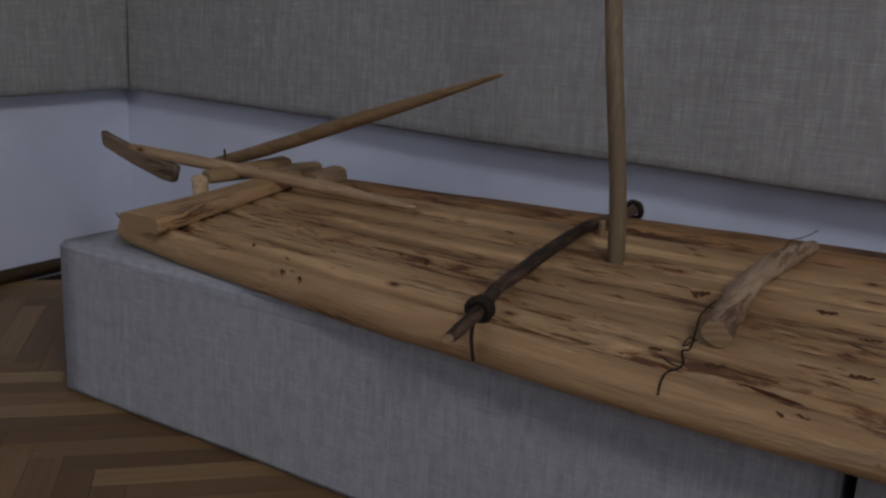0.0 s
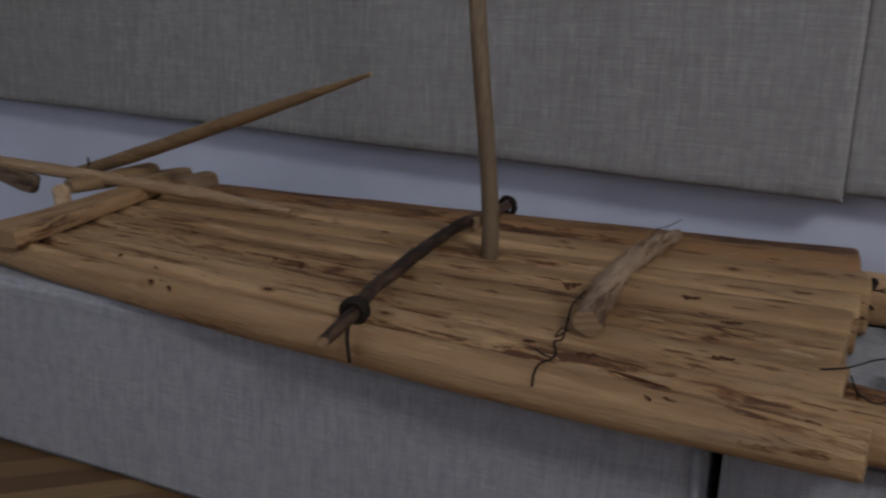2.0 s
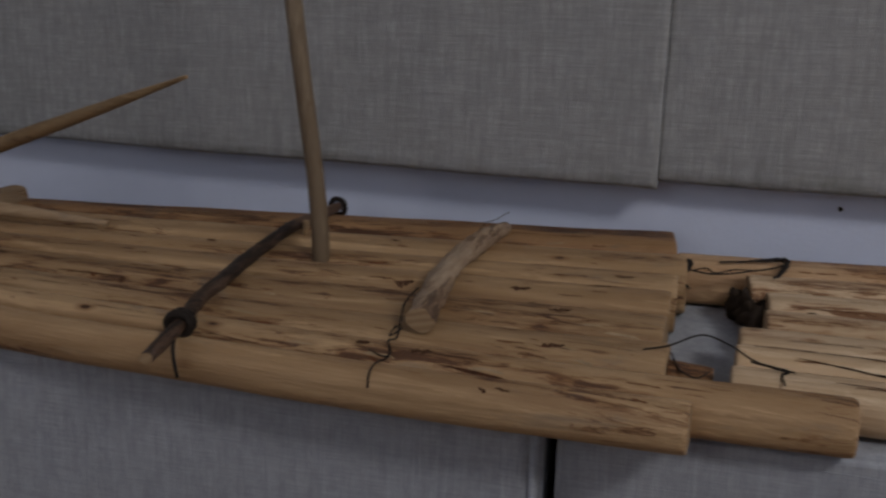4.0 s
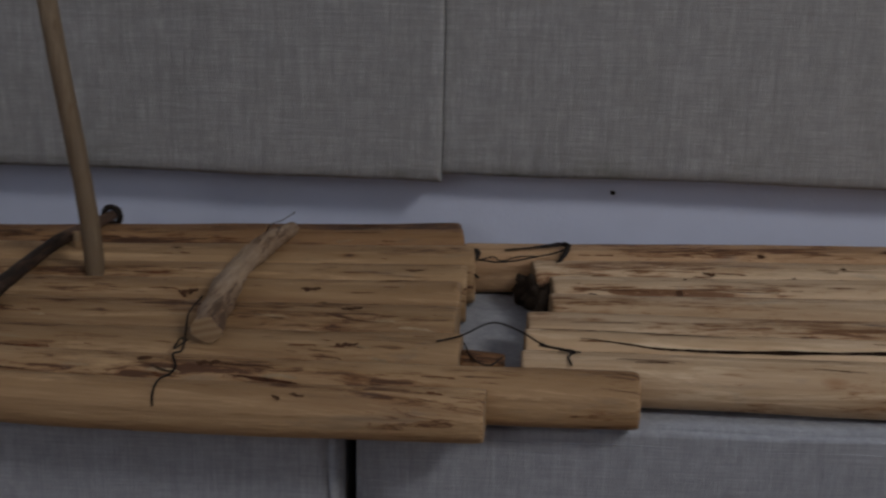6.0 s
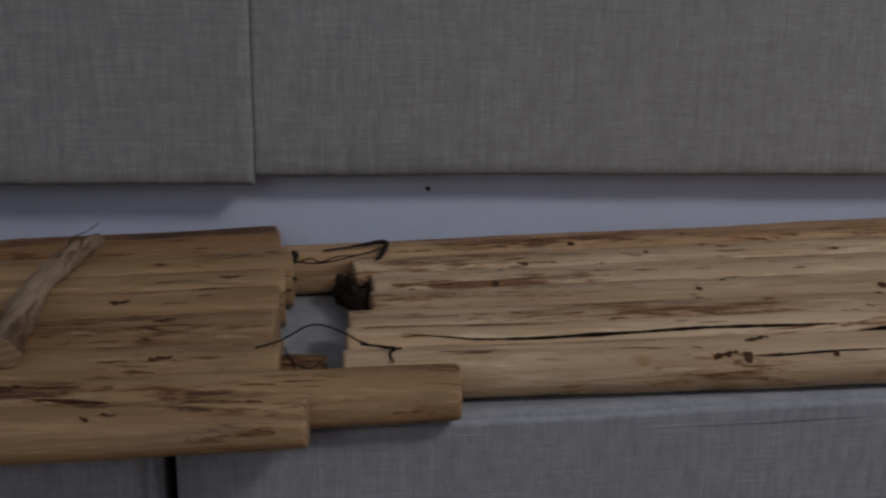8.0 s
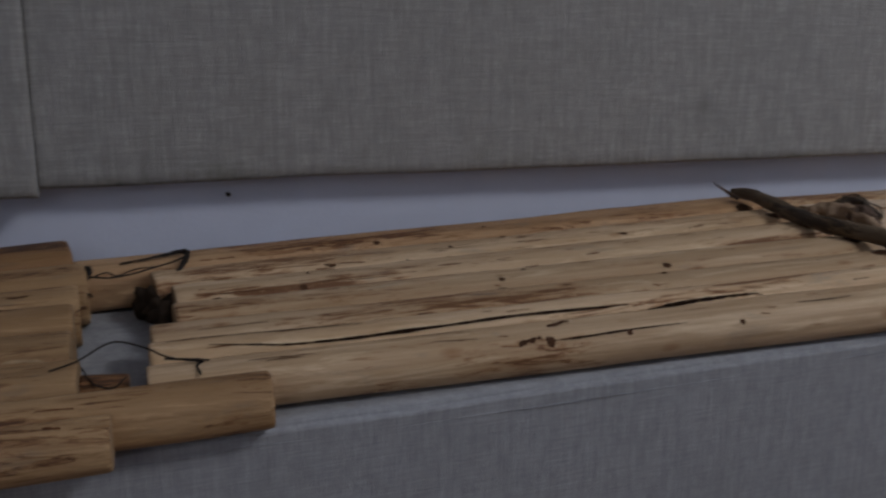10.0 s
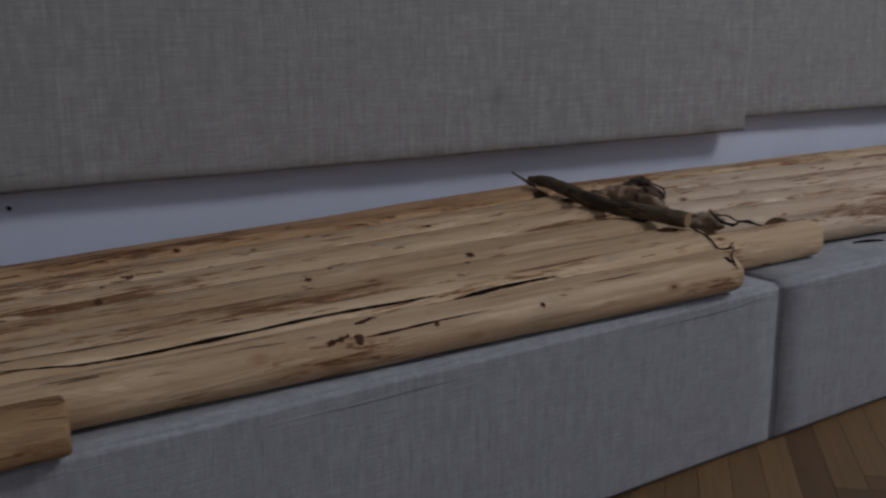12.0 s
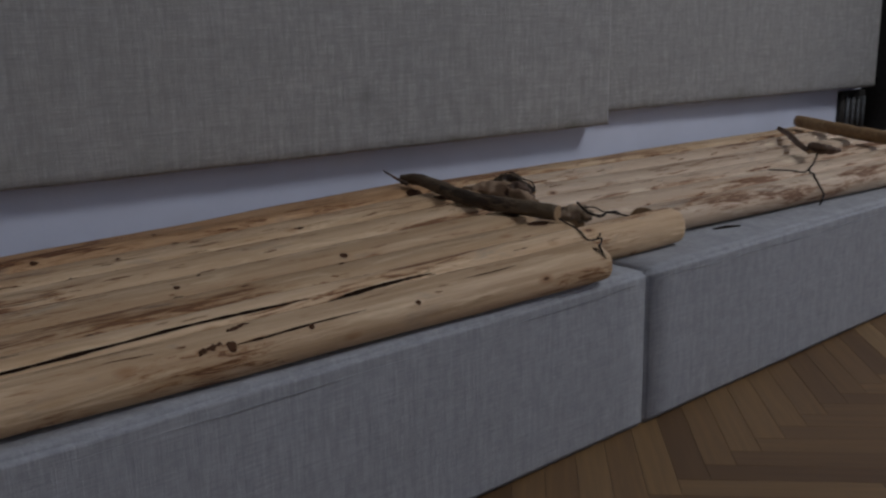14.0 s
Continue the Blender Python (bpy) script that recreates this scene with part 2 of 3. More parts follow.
# ---- helpers for meshes ----
def part(name, bm, mat, parent=None, label="", smooth=True):
    me = bpy.data.meshes.new(name)
    bm.to_mesh(me)
    bm.free()
    for m in mat if isinstance(mat, (list, tuple)) else (mat,):
        me.materials.append(m)
    if smooth:
        for p in me.polygons:
            p.use_smooth = len(p.vertices) <= 4
    ob = new(name, me)
    if parent:
        ob.parent = parent
    if label:
        tagged(ob, label)
    return ob


def box(x0, y0, z0, x1, y1, z1, bevel=0.0, segs=2):
    bm = bmesh.new()
    bmesh.ops.create_cube(bm, size=1.0, matrix=Matrix.Translation(((x0 + x1) / 2, (y0 + y1) / 2, (z0 + z1) / 2)) @ Matrix.Diagonal((x1 - x0, y1 - y0, z1 - z0, 1)))
    if bevel:
        bmesh.ops.bevel(bm, geom=bm.edges[:], offset=bevel, segments=segs, affect="EDGES")
    return bm


def thing(name, label, category, group="", at=(0, 0, 0)):
    ob = new(name)
    ob.empty_display_size = 0.1
    ob.location = at
    return tagged(ob, label, category, group)


def smooth_path(pts, steps=8):
    """A curve through the points."""
    pts = [Vector(p) for p in pts]
    ext = [2 * pts[0] - pts[1], *pts, 2 * pts[-1] - pts[-2]]
    out = []
    for i in range(1, len(ext) - 2):
        a, b, c, d = ext[i - 1:i + 3]
        for s in range(steps):
            u = s / steps
            out.append(0.5 * (2 * b + (c - a) * u + (2 * a - 5 * b + 4 * c - d) * u * u + (3 * b - a - 3 * c + d) * u ** 3))
    return out + [pts[-1]]


def tube(pts, radii, seg=12, steps=8, rough=0.0, seed=0, bm=None):
    """A round body along a curve; radii are given at its points."""
    path = smooth_path(pts, steps)
    bm = bm or bmesh.new()
    if isinstance(radii, (int, float)):
        radii = [radii] * len(pts)
    rings, n = [], len(path)
    side = None
    for i, p in enumerate(path):
        along = (path[min(i + 1, n - 1)] - path[max(i - 1, 0)]).normalized()
        if side is None:
            side = along.cross(Vector((0, 0, 1)) if abs(along.z) < 0.9 else Vector((1, 0, 0))).normalized()
        side = (side - along * side.dot(along)).normalized()
        other = along.cross(side)
        u = i / steps
        k = min(int(u), len(radii) - 2)
        r = radii[k] + (radii[k + 1] - radii[k]) * (u - k)
        ring = []
        for j in range(seg):
            a = 2 * math.pi * j / seg
            q = math.cos(a) * side + math.sin(a) * other
            bulge = 1 + rough * noise.noise(Vector((i * 0.35 + seed * 7.1, q.x * 1.3 + q.y, q.z * 1.3))) if rough else 1
            ring.append(bm.verts.new(p + q * r * bulge))
        rings.append(ring)
    for a, b in zip(rings, rings[1:]):
        for j in range(seg):
            bm.faces.new((a[j], a[(j + 1) % seg], b[(j + 1) % seg], b[j]))
    for cap in (rings[0][::-1], rings[-1]):
        bm.faces.new(cap).material_index = 1
    return bm


def timber(p0, p1, w0, w1, h0, h1, bow=0.0, square=2.5, seed=0, rough=0.05, ends=(0.012, 0.012)):
    """A peeled log in its own frame, x along it: half widths w, half heights h at its two ends, sides bowed along y."""
    d = Vector(p1) - Vector(p0)
    length = d.length
    n, seg = max(12, int(length / 0.035)), 26
    bm = bmesh.new()
    xs = [0.0, ends[0] * 0.4] + [ends[0] + (length - ends[0] - ends[1]) * i / n for i in range(n + 1)] + [length - ends[1] * 0.4, length]
    shrink = [0.955, 0.99] + [1.0] * (n + 1) + [0.99, 0.955]
    rings = []
    for x, s in zip(xs, shrink):
        u = x / length
        w, h = (w0 + (w1 - w0) * u) * s, (h0 + (h1 - h0) * u) * s
        off = 4 * bow * u * (1 - u) + 0.006 * noise.noise(Vector((x * 1.7, seed * 3.3, 1)))
        ring = []
        for j in range(seg):
            a = 2 * math.pi * j / seg
            c, si = math.cos(a), math.sin(a)
            y = w * math.copysign(abs(c) ** (2 / square), c)
            z = h * math.copysign(abs(si) ** (2 / square), si)
            b = 1 + rough * (noise.noise(Vector((x * 3.0, c * 1.2 + seed * 5.7, si * 1.2))) + 0.45 * noise.noise(Vector((x * 9, c * 4 + seed, si * 4))))
            ring.append(bm.verts.new((x, y * b + off, z * b)))
        rings.append(ring)
    for a, b in zip(rings, rings[1:]):
        for j in range(seg):
            bm.faces.new((a[j], b[j], b[(j + 1) % seg], a[(j + 1) % seg]))
    for ring in (rings[0][::-1], rings[-1]):
        f = bm.faces.new(ring[::-1])
        f.material_index = 1
    bmesh.ops.recalc_face_normals(bm, faces=bm.faces[:])
    turn = d.to_track_quat("X", "Z").to_matrix().to_4x4()
    return bm, Matrix.Translation(p0) @ turn


def add_log(parent, p0, p1, w0, w1, h0, h1, mat, name="log", label="", **kw):
    bm, m = timber(p0, p1, w0, w1, h0, h1, **kw)
    ob = part(name, bm, [mat, END_GRAIN], parent, label)
    ob.matrix_parent_inverse = Matrix()
    ob.matrix_basis = Matrix.Translation(-parent.location) @ m
    return ob


def add_tube(name, parent, mat, pts, radii, label="", **kw):
    o = parent.location
    end = mat if mat in (WIRE, CANE) else END_GRAIN
    return part(name, tube([Vector(p) - o for p in pts], radii, **kw), [mat, end], parent, label)


# ---- room ----
X0, X1, Y0, Y1, TOP = -0.93, 11.0, -4.0, 1.0, 6.5


def wall(name, bm, mat, label):
    return tagged(part(name, bm, mat, None, smooth=False), label, "wall", kind="structure")


wall("wall_north", box(X0 - 0.2, Y1, -0.02, X1 + 0.2, Y1 + 0.2, TOP), PLASTER, "white plastered wall behind the linen panels")
wall("wall_west", box(X0 - 0.2, Y0, -0.02, X0, Y1, TOP), PLASTER, "white plastered side wall with wooden skirting")


def east_wall():
    """The far end wall with the opening of its added wide window."""
    bm = bmesh.new()
    for y0, y1, z0, z1 in ((Y0, -3.25, -0.02, TOP), (-0.55, Y1, -0.02, TOP), (-3.25, -0.55, -0.02, 0.8), (-3.25, -0.55, 2.9, TOP)):
        bmesh.ops.create_cube(bm, matrix=Matrix.Translation((X1 + 0.1, (y0 + y1) / 2, (z0 + z1) / 2)) @ Matrix.Diagonal((0.2, y1 - y0, z1 - z0, 1)))
    return bm


wall("wall_east", east_wall(), PLASTER, "white plastered far end wall with an added wide window")
tagged(part("ceiling", box(X0 - 0.2, Y0 - 0.2, TOP, X1 + 0.2, Y1 + 0.2, TOP + 0.1), CEILING_PAINT, None, smooth=False), "plain white ceiling", "ceiling", kind="structure")


def south_wall():
    """The wall behind the camera with its window openings."""
    bm = bmesh.new()
    edges = [(X0 - 0.2, None)]
    for wx, half, sill, head in WINDOWS:
        edges += [(wx - half, (sill, head)), (wx + half, None)]
    edges.append((X1 + 0.2, None))
    for (a, hole), (b, _) in zip(edges, edges[1:]):
        for z0, z1 in ((-0.02, hole[0]), (hole[1], TOP)) if hole else ((-0.02, TOP),):
            bmesh.ops.create_cube(bm, matrix=Matrix.Translation(((a + b) / 2, Y0 - 0.1, (z0 + z1) / 2)) @ Matrix.Diagonal((b - a, 0.2, z1 - z0, 1)))
    return bm


wall("wall_south", south_wall(), PLASTER, "white plastered wall with a high window and an added lower one")
tagged(part("baseboard", box(X0, Y0, 0.0, X0 + 0.018, Y1, 0.05, 0.004), SKIRTING, None), "dark brown wooden skirting board along the wall", "skirting", kind="structure")


def panel(x0, x1, y, z0, z1, drop0, drop1, seed, lean=0.0):
    """A linen covered wall panel whose lower hem sags a little; x along the wall."""
    bm = bmesh.new()
    wide = x1 - x0
    spots = [0.0, 0.003, 0.008, 0.014] + [0.022 + (wide - 0.044) * i / 60 for i in range(61)] + [wide - 0.014, wide - 0.008, wide - 0.003, wide]
    n, m = len(spots) - 1, 30
    front, back = [], []
    for i in range(n + 1):
        u = spots[i] / wide
        x = x0 + spots[i]
        hem = drop0 + (drop1 - drop0) * u + 0.004 * noise.noise(Vector((x * 2.1, seed, 0))) + 0.0015 * noise.noise(Vector((x * 11, seed, 0)))
        col = []
        for j in range(m + 1):
            v = j / m
            z = (z0 + hem) + (z1 - z0 - hem) * v ** 1.6
            puff = 0.003 * noise.noise(Vector((x * 1.6, z * 1.6, seed)))
            edge = min(x1 - x, z - z0 - hem, 0.016) / 0.016
            col.append(bm.verts.new((x, y - lean * u + puff + 0.009 * (1 - max(0, edge)) ** 2, z)))
        front.append(col)
        back.append([bm.verts.new((x, Y1 - 0.0015, z0 + hem)), bm.verts.new((x, Y1 - 0.0015, z1))])
    for i in range(n):
        for j in range(m):
            bm.faces.new((front[i][j], front[i + 1][j], front[i + 1][j + 1], front[i][j + 1]))
        bm.faces.new((back[i][0], back[i + 1][0], front[i + 1][0], front[i][0]))
        bm.faces.new((back[i][1], front[i][m], front[i + 1][m], back[i + 1][1]))
    for i in (0, n):
        c = [*front[i], back[i][1], back[i][0]]
        bm.faces.new(c if i else c[::-1])
    bmesh.ops.recalc_face_normals(bm, faces=bm.faces[:])
    return bm


for seed, (a, b, d0, d1) in enumerate(((-0.828, 1.9655, 0.012, -0.018), (1.967, 4.808, -0.002, -0.03), (4.826, 6.86, 0.012, -0.012))):
    ob = part("wall_panel", panel(a, b, 0.925, 0.645, 3.0, d0, d1, seed * 5 + 1, 0.035), LINEN_WALL)
    tagged(ob, "large grey-beige linen covered wall panel with a sagging hem", "wall panel", "linen wall panels")
bm = panel(0.0, 1.69, 0.92, 0.645, 2.5, 0.0, 0.01, 77)
bmesh.ops.transform(bm, matrix=Matrix.Translation((X0 + 1.008, 0, 0)) @ Matrix.Rotation(radians(90), 4, "Z") @ Matrix.Translation((-0.74, 0, 0)), verts=bm.verts[:])
tagged(part("wall_panel", bm, LINEN_WALL), "grey-beige linen covered panel on the side wall", "wall panel", "linen wall panels")


# ---- plinths ----
def plinth(x0, x1, seed):
    base = thing("plinth", "long low display plinth covered in grey linen", "plinth", "linen plinths", (x0, 0, 0))
    bm = box(0, 0, 0, x1 - x0, 0.965, 0.40)
    bmesh.ops.subdivide_edges(bm, edges=bm.edges[:], cuts=24, use_grid_fill=True)
    for v in bm.verts:
        p = v.co
        if p.z > 0.05:
            p.z += 0.002 * noise.noise(Vector((p.x * 4, p.y * 4, seed)))
        if p.y < 0.01:
            p.y += 0.003 * noise.noise(Vector((p.x * 2.5, p.z * 5, seed + 3)))
    sharp = [e for e in bm.edges if len(e.link_faces) == 2 and e.calc_face_angle() > 0.8]
    bmesh.ops.bevel(bm, geom=sharp, offset=0.01, segments=3, affect="EDGES")
    part("cover", bm, LINEN_PLINTH, base)
    # stitched edge of the cover, a little below the top
    n = 24
    line = [(0.012 + (x1 - x0 - 0.024) * i / n, -0.0005 + 0.002 * noise.noise(Vector((i * 0.7, seed, 2))), 0.374 - 0.009 * math.sin(math.pi * i / n) + 0.003 * noise.noise(Vector((i * 0.5, seed, 5)))) for i in range(n + 1)]
    part("seam", tube(line, 0.0009, seg=6, steps=2), [LINEN_PLINTH, LINEN_PLINTH], base)
    if seed > 1:
        return base
    bm = box(x1 - x0 - 0.022, -0.0025, 0.004, x1 - x0 - 0.008, 0.004, 0.374, 0.002)
    part("corner_fold", bm, LINEN_PLINTH, base)
    return base


plinth(0.0, 1.85, 1)
plinth(1.871, 3.889, 2)
plinth(3.893, 6.3, 3)


# ---- raft ----
def lerp(a, b, u):
    return a + (b - a) * u


def raft_section(label, rows, mat, back_mat, x_l, x_r, seed):
    """Logs side by side; each row: y at the left and right ends of the deck, the log's own ends, and its thickness there."""
    raft = thing("raft_section", label, "raft", "raft sections", (x_l, 0.4, 0.40))
    for k, (ya0, yb0, ya1, yb1, e0, e1, t0, t1, bow) in enumerate(rows):
        def at(e):
            u = (e - x_l) / (x_r - x_l)
            return lerp(ya0, ya1, u), lerp(yb0, yb1, u), lerp(t0, t1, u)
        a0, b0, q0 = at(e0)
        a1, b1, q1 = at(e1)
        add_log(raft, (e0, (a0 + b0) / 2, 0.40 + q0 / 2), (e1, (a1 + b1) / 2, 0.40 + q1 / 2), (b0 - a0) / 2 * 1.08, (b1 - a1) / 2 * 1.08, q0 / 2, q1 / 2, back_mat if k == len(rows) - 1 else mat, bow=bow, seed=seed + k, square=2.1 if k == 0 else 2.3 if k == 1 else 3.0)
    return raft


def fan(left, right, ends0, ends1, thick_l, thick_r, bow0=0.0):
    """Rows from the logs' edges at the deck's two ends; thickness grows from the front log to the back one."""
    n = len(ends0)
    rows = []
    for k in range(n):
        u = k / (n - 1)
        rows.append((left[k], left[k + 1], right[k], right[k + 1], ends0[k], ends1[k],
                     lerp(*thick_l, u) + 0.003 * math.sin(k * 2.3), lerp(*thick_r, u) + 0.004 * math.sin(k * 1.7 + 1), bow0 * (1 - u)))
    return rows


raft_a = raft_section("long raft section of peeled golden-brown logs on the linen plinth",
                      fan((0.08, 0.135, 0.2, 0.285, 0.37, 0.45, 0.53, 0.63, 0.73), (-0.105, -0.025, 0.075, 0.2, 0.34, 0.47, 0.59, 0.76, 0.955),
                          (0.13, 0.17, 0.16, 0.2, 0.19, 0.22, 0.2, 0.24), (2.07, 2.305, 2.03, 2.02, 2.025, 2.035, 2.05, 2.02), (0.074, 0.112), (0.074, 0.125), -0.055),
                      WOOD_GOLD, WOOD_GOLD_DARK, 0.15, 2.07, 0)
raft_b = raft_section("middle raft section of pale peeled logs with drying cracks",
                      fan((0.05, 0.15, 0.24, 0.34, 0.45, 0.57, 0.7, 0.83), (-0.02, 0.108, 0.2, 0.325, 0.46, 0.6, 0.77, 0.955),
                          (2.13, 2.14, 2.15, 2.20, 2.21, 2.18, 2.03), (3.735, 4.17, 3.86, 3.9, 3.88, 3.92, 3.86), (0.082, 0.1), (0.088, 0.12)),
                      WOOD_PALE, WOOD_PALE_RED, 2.14, 3.8, 20)
raft_c = raft_section("far raft section of pale weathered logs",
                      fan((0.205, 0.32, 0.45, 0.58, 0.7, 0.82, 0.95), (0.03, 0.14, 0.28, 0.42, 0.56, 0.7, 0.86),
                          (4.19, 4.02, 4.0, 3.98, 4.0, 3.93), (6.1, 6.2, 6.15, 6.2, 6.1, 6.2), (0.08, 0.108), (0.085, 0.11)),
                      WOOD_BLEACHED, WOOD_PALE, 3.95, 6.2, 40)


# ---- what lies on the decks ----
def deck_tree():
    """All log surfaces as one tree, to set small things down on them."""
    bpy.context.view_layer.update()
    verts, faces = [], []
    for raft in (raft_a, raft_b, raft_c):
        for ob in raft.children:
            if ob.name.startswith("log"):
                off = len(verts)
                verts += [ob.matrix_world @ v.co for v in ob.data.vertices]
                faces += [[off + i for i in p.vertices] for p in ob.data.polygons]
    return BVHTree.FromPolygons(verts, faces)


DECK = deck_tree()


def drop(x, y, up=0.0):
    """The point of the deck, or of the plinth, under x, y."""
    hit = DECK.ray_cast(Vector((x, y, 1.0)), Vector((0, 0, -1)))[0]
    return Vector((x, y, (hit.z if hit and hit.z > 0.40 else 0.40) + up))


def on_deck(pts, up):
    return [drop(x, y, up) for x, y in pts]


def lay(pts, up):
    """A curve through the points, set down on the deck all along."""
    return [drop(p.x, p.y, up) for p in smooth_path([(x, y, 0) for x, y in pts], 5)]


def patch(bm, x, y, length, width, turn, up=0.0012, n=6, ragged=0.5, rng=random):
    """A thin lens-shaped scar or strip that follows the surface under it."""
    c, s = math.cos(turn), math.sin(turn)
    top, low = [], []
    for i in range(n + 1):
        u = i / n
        w = width * (math.sin(math.pi * min(max(u, 0.04), 0.96)) ** 0.5)
        px = (u - 0.5) * length
        for side, row in ((1, top), (-1, low)):
            v = side * w / 2 * (1 + 1.3 * ragged * (rng.random() - 0.6)) + width * 0.35 * math.sin(3.1 * u + length * 90)
            q = drop(x + px * c - v * s, y + px * s + v * c)
            row.append(bm.verts.new(q + Vector((0, 0, up if 0 < i < n else -0.001))))
    for i in range(n):
        bm.faces.new((low[i], low[i + 1], top[i + 1], top[i]))


def knot_shade_patch(x, y, rx, ry, parent, seed, name="knot"):
    rng = random.Random(seed)
    bm = bmesh.new()
    if rx > 1.9 * ry:
        # a torn scar rather than a round knot
        patch(bm, x, y, 2.2 * rx, 2.2 * ry, 0.0, 0.0016, 11, 1.1, rng)
        bmesh.ops.translate(bm, verts=bm.verts[:], vec=-parent.location)
        part("scar", bm, KNOT_SHADE, parent)
        return
    centre = bm.verts.new(drop(x, y, 0.0045) - parent.location)
    rim = []
    for i in range(14):
        a = 2 * math.pi * i / 14
        k = 0.75 + 0.4 * rng.random()
        q = drop(x + rx * k * math.cos(a), y + ry * k * math.sin(a), 0.002) - parent.location
        q.z = max(q.z, centre.co.z - 0.012)
        rim.append(bm.verts.new(q))
    for i in range(14):
        bm.faces.new((centre, rim[i], rim[(i + 1) % 14]))
    part(name, bm, KNOT_SHADE, parent)


def bast(parent, spans, count, seed, mat, long=(0.02, 0.12), wide=(0.0015, 0.0062)):
    """Ragged flecks of bast left by the drawknife."""
    rng = random.Random(seed)
    bm = bmesh.new()
    for _ in range(count):
        x0, x1, y0, y1, sl = spans[rng.randrange(len(spans))]
        x = rng.uniform(x0, x1)
        u = (x - x0) / (x1 - x0)
        v = rng.random()
        y = lerp(y0, y1, v) + sl * u * (2 * v - 1)
        patch(bm, x, y, rng.uniform(*long) * rng.uniform(0.5, 1.2), rng.uniform(*wide), sl * (2 * v - 1) / (x1 - x0) + rng.uniform(-0.03, 0.03), 0.0014, 12 if long[1] > 0.2 else 8, 0.9, rng)
    bmesh.ops.translate(bm, verts=bm.verts[:], vec=-parent.location)
    ob = part("bast_remnant", bm, mat, parent, "dark reddish-brown flecks of bast")
    tagged(ob, kind="stuff")


bast(raft_a, [(0.35, 2.0, 0.08, 0.68, 0.16)], 190, 3, BAST, (0.015, 0.075), (0.0012, 0.0045))
bast(raft_a, [(0.5, 1.9, 0.08, 0.68, 0.15)], 60, 13, BAST_DARK, (0.06, 0.2), (0.0012, 0.0032))
bast(raft_a, [(0.4, 2.0, 0.1, 0.7, 0.16)], 90, 23, SPLINTER, (0.02, 0.08), (0.002, 0.005))
bast(raft_b, [(2.25, 3.7, 0.06, 0.8, 0.08)], 110, 4, BAST_LIGHT, (0.015, 0.07), (0.0012, 0.0045))
bast(raft_b, [(2.25, 3.65, 0.5, 0.84, 0.06)], 60, 24, BAST, (0.02, 0.1), (0.0015, 0.005))
bast(raft_b, [(2.25, 3.6, 0.06, 0.8, 0.08)], 40, 14, BAST_DARK, (0.05, 0.2), (0.0012, 0.0026))
bast(raft_c, [(4.1, 5.9, 0.22, 0.85, 0.0)], 90, 5, BAST_LIGHT, (0.02, 0.1), (0.0015, 0.006))
bast(raft_c, [(4.1, 5.9, 0.3, 0.9, 0.0)], 50, 15, BAST, (0.04, 0.14), (0.002, 0.007))

for seed, (x, y, rx, ry) in enumerate(((0.753, -0.016, 0.016, 0.006), (0.807, -0.027, 0.012, 0.005), (0.775, -0.012, 0.01, 0.003), (0.584, 0.08, 0.01, 0.005), (1.641, 0.004, 0.03, 0.009), (1.843, 0.105, 0.03, 0.008), (1.509, 0.343, 0.03, 0.007), (1.766, -0.095, 0.01, 0.004), (1.796, -0.09, 0.018, 0.003), (1.83, 0.27, 0.03, 0.012), (1.77, 0.32, 0.02, 0.01), (1.54, 0.01, 0.02, 0.01), (0.62, 0.28, 0.018, 0.007), (1.9, 0.42, 0.035, 0.008), (1.93, 0.5, 0.03, 0.006), (1.74, 0.36, 0.03, 0.008), (1.0, 0.5, 0.02, 0.006), (1.45, 0.3, 0.02, 0.006), (1.4, 0.62, 0.022, 0.006), (0.95, 0.22, 0.012, 0.008))):
    knot_shade_patch(x, y, rx * 0.62, ry * 0.7, raft_a, seed)
for seed, (x, y, rx, ry) in enumerate(((2.286, 0.44, 0.012, 0.012), (2.46, 0.46, 0.012, 0.009), (2.62, 0.2, 0.012, 0.008), (2.797, 0.03, 0.012, 0.01), (2.76, 0.036, 0.03, 0.006), (2.832, 0.07, 0.032, 0.007), (2.951, 0.022, 0.008, 0.005), (3.185, 0.008, 0.009, 0.005), (3.243, 0.344, 0.014, 0.01), (2.852, 0.355, 0.011, 0.009), (2.919, 0.395, 0.008, 0.007), (2.846, 0.635, 0.008, 0.007), (2.713, 0.551, 0.007, 0.006), (2.993, 0.78, 0.009, 0.007), (2.481, 0.516, 0.008, 0.006), (2.84, 0.33, 0.016, 0.012),
                                       (2.81, 0.58, 0.016, 0.008), (3.4, 0.2, 0.01, 0.006), (2.95, 0.42, 0.02, 0.007), (3.3, 0.62, 0.018, 0.007), (2.55, 0.6, 0.018, 0.006), (3.2, 0.29, 0.01, 0.009), (3.29, 0.09, 0.012, 0.01), (3.0, 0.68, 0.012, 0.012), (2.7, 0.74, 0.012, 0.01), (3.5, 0.45, 0.014, 0.01))):
    knot_shade_patch(x, y, rx * 0.75, ry * 0.75, raft_b, seed + 30)


